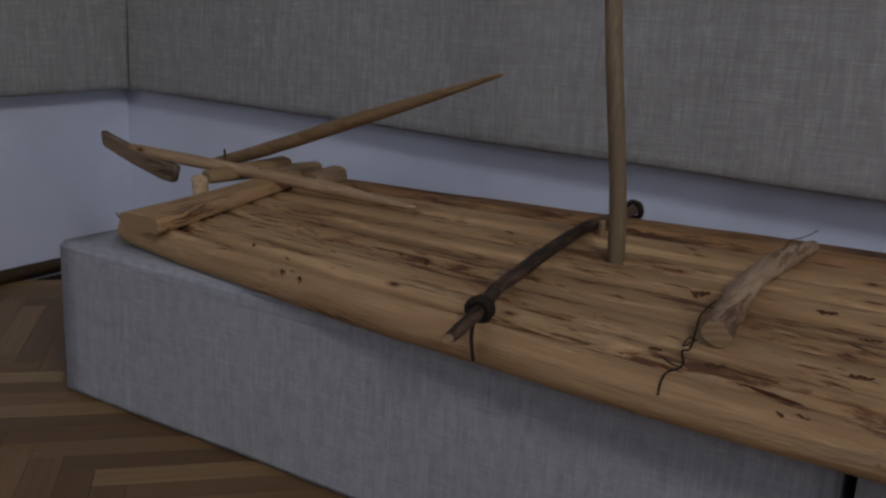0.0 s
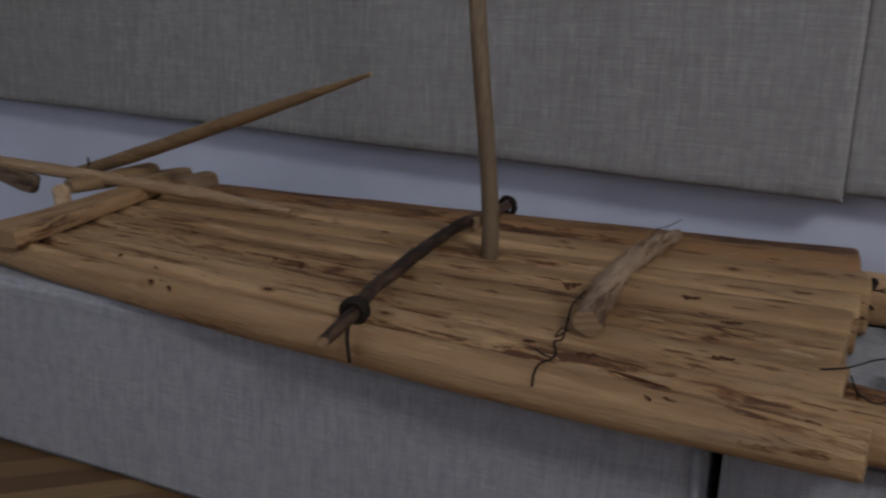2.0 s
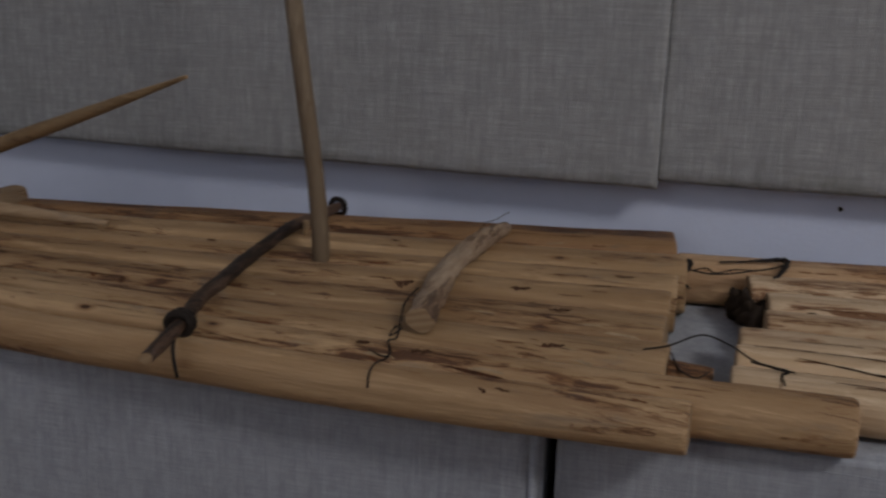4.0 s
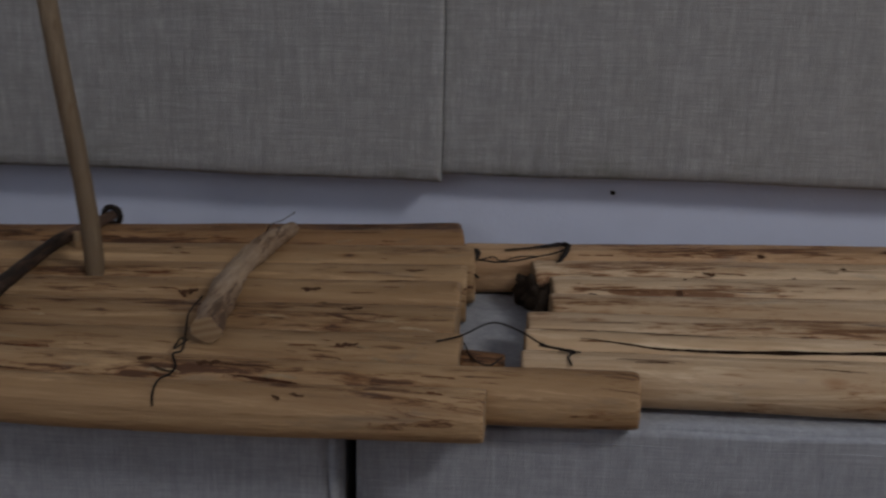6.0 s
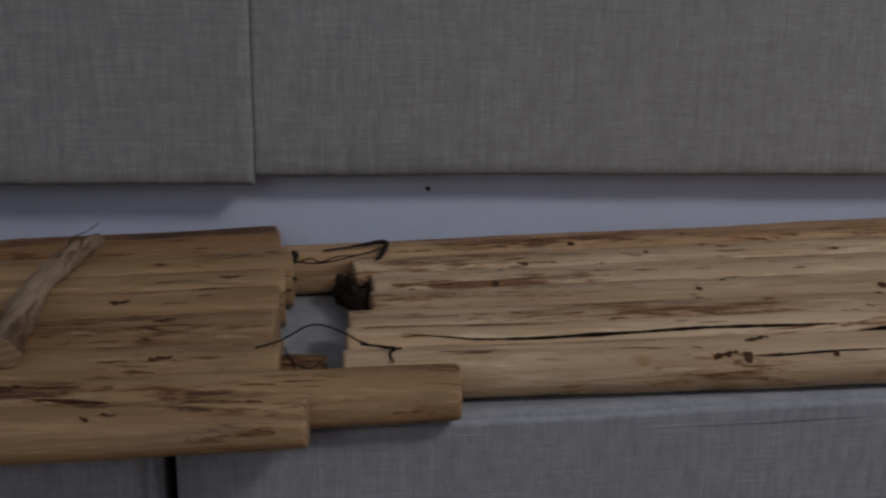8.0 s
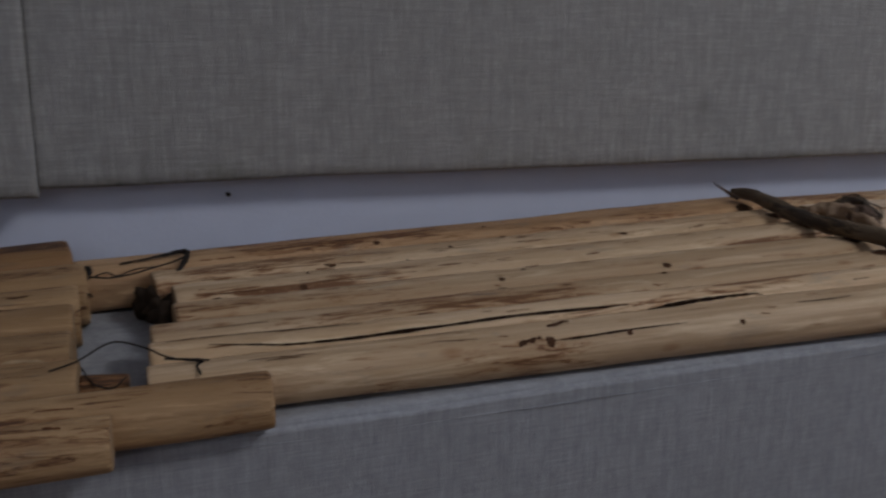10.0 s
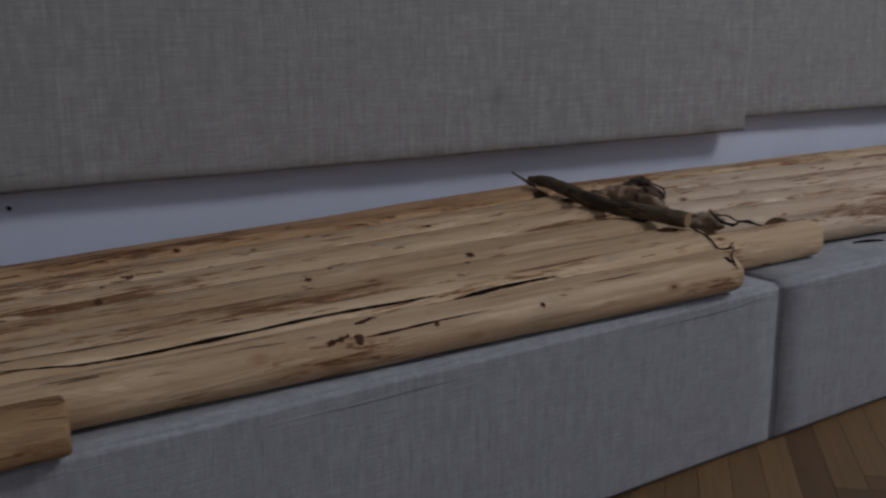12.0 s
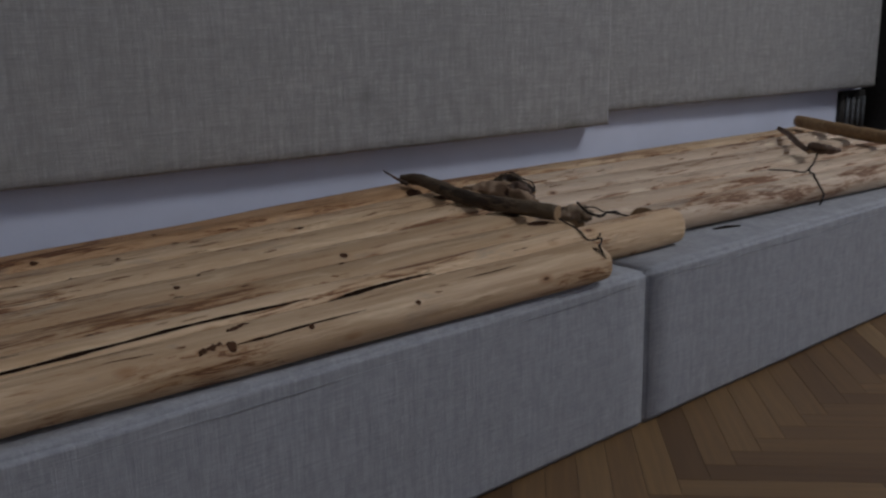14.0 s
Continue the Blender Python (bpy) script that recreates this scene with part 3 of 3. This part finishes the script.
def crack(parent, pts, wide, seed):
    """An open drying crack: a dark sliver that tapers at both ends."""
    rng = random.Random(seed)
    path = smooth_path([(x, y, 0) for x, y in pts], 10)
    bm = bmesh.new()
    rows = []
    for i, p in enumerate(path):
        w = wide * math.sin(math.pi * min(max(i / (len(path) - 1), 0.03), 0.97)) ** 0.5 * (0.7 + 0.6 * rng.random())
        rows.append([bm.verts.new(drop(p.x, p.y + d * w / 2, 0.0016) - parent.location) for d in (-1, 1)])
    for a, b in zip(rows, rows[1:]):
        bm.faces.new((a[0], b[0], b[1], a[1]))
    part("crack", bm, GAP_DARK, parent, "open drying crack")


crack(raft_b, [(2.167, 0.195), (2.2, 0.205), (2.278, 0.201), (2.367, 0.193), (2.5, 0.182)], 0.0055, 1)
crack(raft_b, [(2.235, 0.17), (2.317, 0.158), (2.366, 0.151), (2.491, 0.146)], 0.003, 5)
crack(raft_b, [(2.366, 0.151), (2.491, 0.146), (2.649, 0.146), (2.802, 0.147), (2.933, 0.143), (3.02, 0.14)], 0.0055, 2)
crack(raft_b, [(2.96, 0.122), (3.104, 0.13), (3.234, 0.13), (3.317, 0.128)], 0.005, 3)
crack(raft_b, [(2.807, 0.03), (2.868, 0.028), (2.963, 0.026), (3.072, 0.022)], 0.0032, 4)
crack(raft_b, [(3.33, 0.03), (3.4, 0.028), (3.47, 0.03)], 0.0028, 6)

# mast and its peg
add_tube("mast", raft_a, WOOD_MAST, [(1.288, 0.455, 0.47), (1.279, 0.455, 0.62), (1.262, 0.455, 0.76), (1.227, 0.455, 1.03), (1.18, 0.46, 1.5), (1.15, 0.465, 1.9)], [0.0195, 0.0185, 0.0185, 0.018, 0.016, 0.012], "upright peeled pole", seg=16, rough=0.06, seed=3)
add_tube("peg", raft_a, WOOD_STICK, [(1.19, 0.60, 0.48), (1.188, 0.605, 0.545)], [0.009, 0.008])

# barked crossbar, with a withy ring at each end
bar = add_tube("crossbar", raft_a, BARK, [(1.258, -0.185, 0.488), (1.236, -0.05, 0.497), (1.2, 0.086, 0.503), (1.19, 0.188, 0.508), (1.172, 0.315, 0.513), (1.159, 0.467, 0.52), (1.156, 0.598, 0.528), (1.168, 0.715, 0.53), (1.176, 0.85, 0.533)],
               [0.0105, 0.0125, 0.0132, 0.014, 0.0145, 0.014, 0.0138, 0.0132, 0.012], "dark barked crossbar", rough=0.14, seed=5, seg=16)


def ring(parent, centre, along, r, thick, name="withy_ring"):
    along = Vector(along).normalized()
    side = along.cross(Vector((0, 0, 1))).normalized()
    up = side.cross(along)
    pts = [Vector(centre) + r * (math.cos(a) * side + math.sin(a) * up) for a in (2 * math.pi * k / 9 for k in range(10))]
    return add_tube(name, parent, CANE, pts, thick, rough=0.2, seg=8, steps=4, seed=2)


ring(raft_a, (1.233, -0.045, 0.497), (-0.2, 1, 0.1), 0.0195, 0.0075)
ring(raft_a, (1.23, -0.025, 0.498), (-0.15, 1, 0.2), 0.019, 0.006)
ring(raft_a, (1.176, 0.84, 0.533), (0.1, 1, 0.1), 0.021, 0.007)
add_tube("withy", raft_a, CANE, [(1.24, -0.072, 0.487), (1.25, -0.094, 0.467), (1.256, -0.1, 0.445), (1.258, -0.097, 0.425)], [0.0035, 0.0035, 0.0035, 0.003])

# split branch, tied with wire
add_tube("crossbar", raft_a, WOOD_SPLIT, [(1.614, 0.09, 0.505), (1.604, 0.2, 0.512), (1.592, 0.33, 0.522), (1.592, 0.43, 0.527), (1.6, 0.53, 0.53), (1.612, 0.63, 0.535), (1.632, 0.74, 0.535)], [0.0235, 0.025, 0.0235, 0.021, 0.024, 0.022, 0.016], "weathered split branch", rough=0.3, seed=6, seg=16)
add_tube("tie_wire", raft_a, WIRE, [Vector((1.588, -0.103, 0.453)), drop(1.586, -0.09, 0.003), drop(1.588, -0.068, 0.004), Vector((1.594, -0.035, 0.477)), Vector((1.595, -0.012, 0.481)), drop(1.58, 0.025, 0.004), drop(1.577, 0.08, 0.006), Vector((1.572, 0.12, 0.497)), Vector((1.566, 0.16, 0.512)), Vector((1.578, 0.2, 0.53))], 0.0017, seg=6)
add_tube("tie_wire", raft_a, WIRE, [drop(1.556, -0.008, 0.003), drop(1.58, -0.018, 0.005), drop(1.596, -0.02, 0.006)], 0.0012, seg=6)
add_tube("tie_wire", raft_a, WIRE, [(1.582, 0.08, 0.49), (1.568, 0.1, 0.486), (1.57, 0.06, 0.482), (1.585, 0.085, 0.49)], 0.0013, seg=6)
add_tube("tie_wire", raft_a, WIRE, [(1.585, 0.64, 0.53), (1.6, 0.66, 0.56), (1.62, 0.69, 0.565), (1.635, 0.76, 0.57)], 0.0010, seg=6)

# joint between the first two sections
add_tube("tie_wire", raft_a, WIRE, on_deck([(1.99, 0.12)], 0.004) + [Vector((2.03, 0.155, 0.488)), Vector((2.084, 0.21, 0.495)), Vector((2.132, 0.18, 0.49)), Vector((2.16, 0.135, 0.487)), Vector((2.19, 0.105, 0.487)), Vector((2.225, 0.095, 0.486))], 0.0015, seg=6)
add_tube("tie_wire", raft_a, WIRE, [(2.035, 0.17, 0.47), (2.05, 0.135, 0.455), (2.078, 0.118, 0.45), (2.1, 0.14, 0.457)], 0.0015, seg=6)
add_tube("tie_wire", raft_a, WIRE, [(2.16, 0.13, 0.484), (2.2, 0.098, 0.488), (2.215, 0.1, 0.484), (2.205, 0.085, 0.482), (2.207, 0.055, 0.478)], [0.0017, 0.0028, 0.0028, 0.0020, 0.0017], rough=0.4, seg=8)
add_tube("tie_wire", raft_a, WIRE, [(2.055, 0.66, 0.496), (2.07, 0.635, 0.5), (2.1, 0.63, 0.498), (2.14, 0.64, 0.5), (2.177, 0.66, 0.503), (2.224, 0.69, 0.506), (2.262, 0.735, 0.508)], 0.0020, seg=6)
add_tube("tie_wire", raft_a, WIRE, [(2.05, 0.7, 0.505), (2.058, 0.67, 0.508), (2.05, 0.63, 0.498), (2.045, 0.6, 0.485), (2.06, 0.58, 0.475)], [0.0055, 0.0066, 0.0055, 0.0039, 0.0023], rough=0.6, seg=8)
add_tube("tie_wire", raft_a, WIRE, [(2.12, 0.72, 0.504), (2.18, 0.735, 0.508), (2.24, 0.755, 0.512), (2.262, 0.74, 0.513), (2.255, 0.71, 0.506), (2.24, 0.67, 0.496), (2.225, 0.65, 0.49)], [0.0020, 0.0023, 0.0047, 0.0066, 0.0066, 0.0047, 0.0031], rough=0.6, seg=8)
add_tube("tie_wire", raft_a, WIRE, [(2.06, 0.645, 0.497), (2.09, 0.65, 0.505), (2.11, 0.635, 0.5), (2.15, 0.655, 0.506), (2.19, 0.675, 0.503)], 0.0016, rough=0.3, seg=6)
# dark lumps put in for the shaded hollow and the rot on log ends
add_tube("rotten_bark", raft_a, ROT_SHADE, [(2.15, 0.665, 0.425), (2.165, 0.63, 0.44), (2.18, 0.59, 0.445), (2.19, 0.54, 0.44), (2.194, 0.49, 0.438), (2.192, 0.44, 0.43), (2.185, 0.39, 0.415)], [0.01, 0.022, 0.026, 0.024, 0.027, 0.02, 0.008], "black lumps for the shade and rot on the log ends", rough=1.2, seed=31, seg=18, steps=6)
for seed, (x, y, tall, r) in enumerate(((2.166, 0.64, 0.07, 0.017), (2.18, 0.61, 0.08, 0.016), (2.198, 0.575, 0.07, 0.016), (2.206, 0.54, 0.085, 0.017), (2.208, 0.505, 0.06, 0.018), (2.205, 0.465, 0.07, 0.017), (2.2, 0.43, 0.05, 0.018), (2.196, 0.395, 0.04, 0.014))):
    add_tube("rotten_bark", raft_a, ROT_SHADE, [(x + 0.01, y + 0.012, 0.395), (x, y, 0.4 + 0.45 * tall), (x + 0.012, y - 0.006, 0.4 + tall)], [r * 1.2, r, r * 0.3], rough=1.3, seed=seed + 19, seg=10, steps=5)
add_log(raft_a, (2.03, 0.155, 0.428), (2.105, 0.15, 0.428), 0.03, 0.026, 0.028, 0.026, WOOD_GOLD_DARK, "joint_block", square=3.0, seed=72, rough=0.3)

# joint between the middle and the far section
add_tube("crossbar", raft_b, BARK_OLIVE, [(3.806, 0.85, 0.538), (3.818, 0.79, 0.543), (3.79, 0.66, 0.54), (3.763, 0.55, 0.535), (3.762, 0.45, 0.53), (3.79, 0.35, 0.526), (3.822, 0.235, 0.52)], [0.015, 0.017, 0.0185, 0.0195, 0.0205, 0.021, 0.02], "dark knotty branch", rough=0.18, seed=8, seg=16)
add_tube("twig", raft_b, BARK, [(3.79, 0.8, 0.53), (3.765, 0.83, 0.55), (3.745, 0.86, 0.57)], [0.006, 0.004, 0.002])
# soft shadows beneath the branch, laid on the logs as dark patches
for seed, (x, y) in enumerate(((3.8, 0.78), (3.785, 0.64), (3.775, 0.51), (3.785, 0.37), (3.785, 0.265))):
    knot_shade_patch(x, y, 0.028, 0.026, raft_b, seed + 60, "dowel")
ROOTS = (
    (WOOD_SPLIT, "weathered root", 11, [(3.9, 0.7, 0.49), (3.935, 0.655, 0.51), (3.965, 0.61, 0.518), (3.985, 0.55, 0.515), (3.985, 0.475, 0.49)], [0.012, 0.02, 0.024, 0.022, 0.012]),
    (BARK_OLIVE, "knotted root", 12, [(3.955, 0.66, 0.5), (3.975, 0.63, 0.53), (4.005, 0.6, 0.545), (4.03, 0.57, 0.53), (4.04, 0.53, 0.505)], [0.008, 0.013, 0.014, 0.012, 0.008]),
    (BARK, "dark rotten root", 14, [(3.965, 0.565, 0.5), (3.985, 0.555, 0.522), (4.0, 0.53, 0.516), (4.005, 0.5, 0.495)], [0.014, 0.019, 0.016, 0.008]),
    (WOOD_GREY, "pale root knob", 13, [(3.865, 0.275, 0.497), (3.89, 0.262, 0.503), (3.915, 0.245, 0.503), (3.94, 0.225, 0.495)], [0.011, 0.016, 0.021, 0.012]),
    (BARK, "dark root stub", 15, [(3.85, 0.3, 0.5), (3.88, 0.29, 0.506), (3.905, 0.285, 0.505)], [0.008, 0.011, 0.008]),
)
for mat, words, seed, pts, radii in ROOTS:
    add_tube("root_stub", raft_b, mat, pts, radii, words, rough=0.8, seed=seed, seg=14)
add_tube("tie_wire", raft_b, WIRE, [(4.0, 0.63, 0.548), (4.035, 0.62, 0.558), (4.043, 0.58, 0.542), (4.047, 0.545, 0.535), (4.043, 0.53, 0.518)], 0.0022, rough=0.3, seg=6)
add_tube("tie_wire", raft_b, WIRE, [(3.93, 0.265, 0.528), (3.915, 0.235, 0.52), (3.91, 0.205, 0.51), (3.935, 0.19, 0.502), (3.958, 0.19, 0.508), (3.98, 0.185, 0.504), (4.012, 0.16, 0.494)], [0.0035, 0.003, 0.0035, 0.004, 0.0035, 0.003, 0.002], rough=0.5, seg=7)
add_tube("tie_wire", raft_b, WIRE, [(3.925, 0.24, 0.52), (3.94, 0.215, 0.52), (3.965, 0.205, 0.506), (3.99, 0.19, 0.506), (4.005, 0.182, 0.498)], 0.002, rough=0.4, seg=6)
add_tube("tie_wire", raft_b, WIRE, [Vector((3.83, 0.242, 0.505)), drop(3.836, 0.217, 0.004), drop(3.811, 0.172, 0.004), drop(3.785, 0.127, 0.005), Vector((3.787, 0.106, 0.478)), Vector((3.81, 0.098, 0.476)), Vector((3.808, 0.08, 0.482)), Vector((3.765, 0.045, 0.482)), drop(3.722, 0.012, 0.004), Vector((3.712, -0.014, 0.466))], 0.0022, seg=6)
add_tube("tie_wire", raft_b, WIRE, [Vector((3.81, 0.098, 0.477)), Vector((3.825, 0.1, 0.482)), Vector((3.82, 0.094, 0.49))], 0.0018, seg=6)
bm = bmesh.new()
patch(bm, 3.708, 0.0, 0.016, 0.024, 0.0, 0.002, 8, 0.5, random.Random(5))
bmesh.ops.translate(bm, verts=bm.verts[:], vec=-raft_b.location)
part("nail_hole", bm, GAP_DARK, raft_b)

# far section: twig, wire loop and a stick across
add_tube("twig", raft_c, BARK, [(5.68, 0.72, 0.535), (5.534, 0.594, 0.535), (5.365, 0.461, 0.53), (5.22, 0.33, 0.52)], [0.009, 0.011, 0.011, 0.009], rough=0.35, seed=15)
add_tube("twig", raft_c, BARK, [(5.3, 0.37, 0.53), (5.24, 0.32, 0.535), (5.25, 0.27, 0.53), (5.3, 0.26, 0.525)], [0.012, 0.018, 0.015, 0.007], rough=0.6, seed=16)
add_tube("tie_wire", raft_c, WIRE, lay([(4.94, 0.32), (5.02, 0.25), (5.08, 0.25)], 0.002), 0.0029, seg=6)
add_tube("tie_wire", raft_c, WIRE, [Vector((5.24, 0.31, 0.52))] + lay([(5.16, 0.28), (5.08, 0.25), (5.02, 0.205), (4.95, 0.16), (4.93, 0.135)], 0.002) + [Vector((4.9, 0.1, 0.44)), Vector((4.88, 0.1, 0.41))], 0.0032, seg=6)
crossing = tagged(part("loose_stick", tube([(5.9, 0.76, 0.545), (5.8, 0.536, 0.537), (5.73, 0.374, 0.532), (5.68, 0.2, 0.527)], [0.025, 0.026, 0.026, 0.025], rough=0.12, seed=18), [WOOD_STICK, END_GRAIN]), "light brown peeled stick lying across the far raft section", "stick")

# raft end: hewn beam, blocks and peg under the paddle
add_log(raft_a, (0.285, 0.012, 0.488), (0.265, 0.58, 0.524), 0.062, 0.034, 0.021, 0.016, WOOD_GOLD, "end_beam", square=5.0, seed=61, rough=0.14)
add_log(raft_a, (0.135, 0.37, 0.532), (0.195, 0.62, 0.548), 0.024, 0.032, 0.018, 0.024, WOOD_STICK, "end_beam", square=2.6, seed=62, rough=0.12)
add_log(raft_a, (0.2, 0.5, 0.52), (0.25, 0.7, 0.53), 0.03, 0.026, 0.026, 0.022, WOOD_SPLIT_LONG, "end_block", square=3.6, seed=63, rough=0.25)
add_log(raft_a, (0.305, 0.6, 0.52), (0.325, 0.715, 0.527), 0.034, 0.028, 0.02, 0.019, WOOD_SPLIT_LONG, "end_block", square=4.0, seed=64, rough=0.25)
add_tube("peg", raft_a, WOOD_PALE, [(0.175, 0.315, 0.46), (0.172, 0.315, 0.52), (0.168, 0.312, 0.54), (0.165, 0.312, 0.548)], [0.021, 0.022, 0.02, 0.011], rough=0.1)
add_tube("twig", raft_a, BARK, [(0.14, 0.1, 0.455), (0.09, 0.12, 0.452), (0.05, 0.14, 0.456)], [0.0035, 0.0025, 0.0015])
add_tube("twig", raft_a, BARK, [(0.02, 0.56, 0.53), (0.015, 0.56, 0.575)], [0.004, 0.003])

# pole and paddle
tagged(part("punting_pole", tube([(-0.07, 0.595, 0.515), (0.2, 0.54, 0.6), (0.53, 0.49, 0.714), (0.8, 0.44, 0.805), (1.012, 0.395, 0.876)], [0.017, 0.019, 0.018, 0.0125, 0.004], rough=0.06, seg=14), [WOOD_STICK, END_GRAIN]), "tapered peeled pole leaning over the raft end", "pole")
paddle = thing("paddle", "crude wooden steering paddle resting on the raft end", "paddle", "", (0.2, 0.42, 0.53))
add_tube("shaft", paddle, WOOD_SPLIT_LONG, [(-0.30, 0.43, 0.563), (-0.2, 0.432, 0.558), (0.0, 0.44, 0.553), (0.24, 0.46, 0.545), (0.48, 0.49, 0.532), (0.72, 0.52, 0.514)], [0.013, 0.016, 0.0175, 0.0175, 0.018, 0.007], rough=0.05, seg=14)


def blade():
    """A hewn board with a pointed tip and a square heel, fixed under the shaft."""
    outline = ((-0.347, 0.602), (-0.30, 0.588), (-0.17, 0.556), (-0.04, 0.53), (-0.055, 0.482), (-0.1, 0.486), (-0.22, 0.517), (-0.338, 0.556))
    bm = bmesh.new()
    sides = [[bm.verts.new(Vector((x, y + 0.04 * (x + 0.2), z)) - paddle.location) for x, z in outline] for y in (0.415, 0.441)]
    bm.faces.new(sides[0])
    bm.faces.new(sides[1][::-1])
    n = len(outline)
    for i in range(n):
        bm.faces.new((sides[0][i], sides[1][i], sides[1][(i + 1) % n], sides[0][(i + 1) % n]))
    bmesh.ops.recalc_face_normals(bm, faces=bm.faces[:])
    bmesh.ops.bevel(bm, geom=bm.edges[:], offset=0.005, segments=2, affect="EDGES")
    return bm


part("blade", blade(), BLADE, paddle, "dark worn board")

# nail in the wall, a dark splinter on the plinth
tagged(part("nail", tube([(2.392, 1.005, 0.597), (2.392, 0.975, 0.598), (2.392, 0.973, 0.598)], [0.003, 0.003, 0.006], seg=10), [WIRE, WIRE]), "rusty nail in the white wall", "nail")
tagged(part("splinter", tube([(4.378, 0.149, 0.404), (4.42, 0.137, 0.406), (4.47, 0.12, 0.404)], [0.002, 0.004, 0.002], seg=8), [CANE, CANE]), "dark bark splinter lying on the plinth", "splinter")


# far end of the room: a made-up cabinet fills the dark area beside the last panel, with a slatted grille
cabinet = thing("cabinet", "tall dark cabinet added to fill the dark area beside the panel", "cabinet", "", (7.3, 0.77, 0.0))
part("body", box(-0.38, -0.25, 0.0, 0.5, 0.225, 2.2, 0.006), DOOR_DARK, cabinet)
for k in range(2):
    part("door", box(-0.37 + 0.43 * k, -0.268, 0.06, 0.05 + 0.43 * k, -0.2505, 2.15, 0.004), DOOR_DARK, cabinet)
grille = thing("grille", "dark slatted grille on the wall below the panel", "grille", "", (6.69, 0.97, 0.4))
part("backing", box(0.0, 0.0, 0.0, 0.3, 0.028, 0.21, 0.003), DOOR_DARK, grille)
for k in range(5):
    part("slat", box(0.03 + 0.055 * k, -0.012, 0.01, 0.055 + 0.055 * k, -0.0005, 0.18, 0.003), DOOR_GREY, grille)


# ---- parquet ----
def parquet():
    floor = tagged(part("floor", box(X0 - 0.2, Y0 - 0.2, -0.12, X1 + 0.2, Y1 + 0.2, -0.012), DARK, None, smooth=False), "herringbone oak parquet floor", "floor", kind="structure")
    W, N, GAP, turn = 0.073, 6, 0.0004, radians(-45)
    L = W * N

    def block(length):
        bm = box(GAP, -W / 2 + GAP, -0.012, length - GAP, W / 2 - GAP, 0.0)
        top = [e for e in bm.edges if all(v.co.z > -0.001 for v in e.verts)]
        bmesh.ops.bevel(bm, geom=top, offset=0.0004, segments=1, affect="EDGES")
        return bm

    shape = part("plank", block(L), PARQUET, floor, smooth=False)
    me = shape.data
    bpy.data.objects.remove(shape)
    far_v, far_f = [], []
    rot = Matrix.Translation((0.05, 0.339, 0)) @ Matrix.Rotation(turn, 4, "Z")
    R = 150
    for i in range(-R, R):
        for k in range(-16, 17):
            for kind in (0, 1):
                if kind == 0:
                    m = rot @ pose((i + 2 * N * k) * W, (i + 0.5) * W, 0)
                else:
                    m = rot @ pose((i + 0.5) * W, (i - 2 * N + 1 + 2 * N * k) * W, 0, 0, 0, 90)
                c = m @ Vector((L / 2, 0, 0))
                if not (X0 < c.x < X1 and Y0 < c.y < 0.85):
                    continue
                if (c.x < 1.4 and -0.75 < c.y < 0.75 and (c.y < 0.2 or c.x < 0.2)) or (3.2 < c.x < 5.9 and -1.0 < c.y < 0.2):
                    ob = new("plank", me)
                    ob.parent = floor
                    ob.matrix_basis = m
                else:
                    far_f.append(len(far_v))
                    far_v += [m @ Vector(q) for q in ((GAP, -W / 2 + GAP, 0), (L - GAP, -W / 2 + GAP, 0), (L - GAP, W / 2 - GAP, 0), (GAP, W / 2 - GAP, 0))]
    me2 = bpy.data.meshes.new("far_planks")
    me2.from_pydata(far_v, [], [(f, f + 1, f + 2, f + 3) for f in far_f])
    me2.materials.append(PARQUET)
    ob = new("far_planks", me2)
    ob.parent = floor
    tagged(ob, "oak parquet blocks further off", kind="stuff")


parquet()
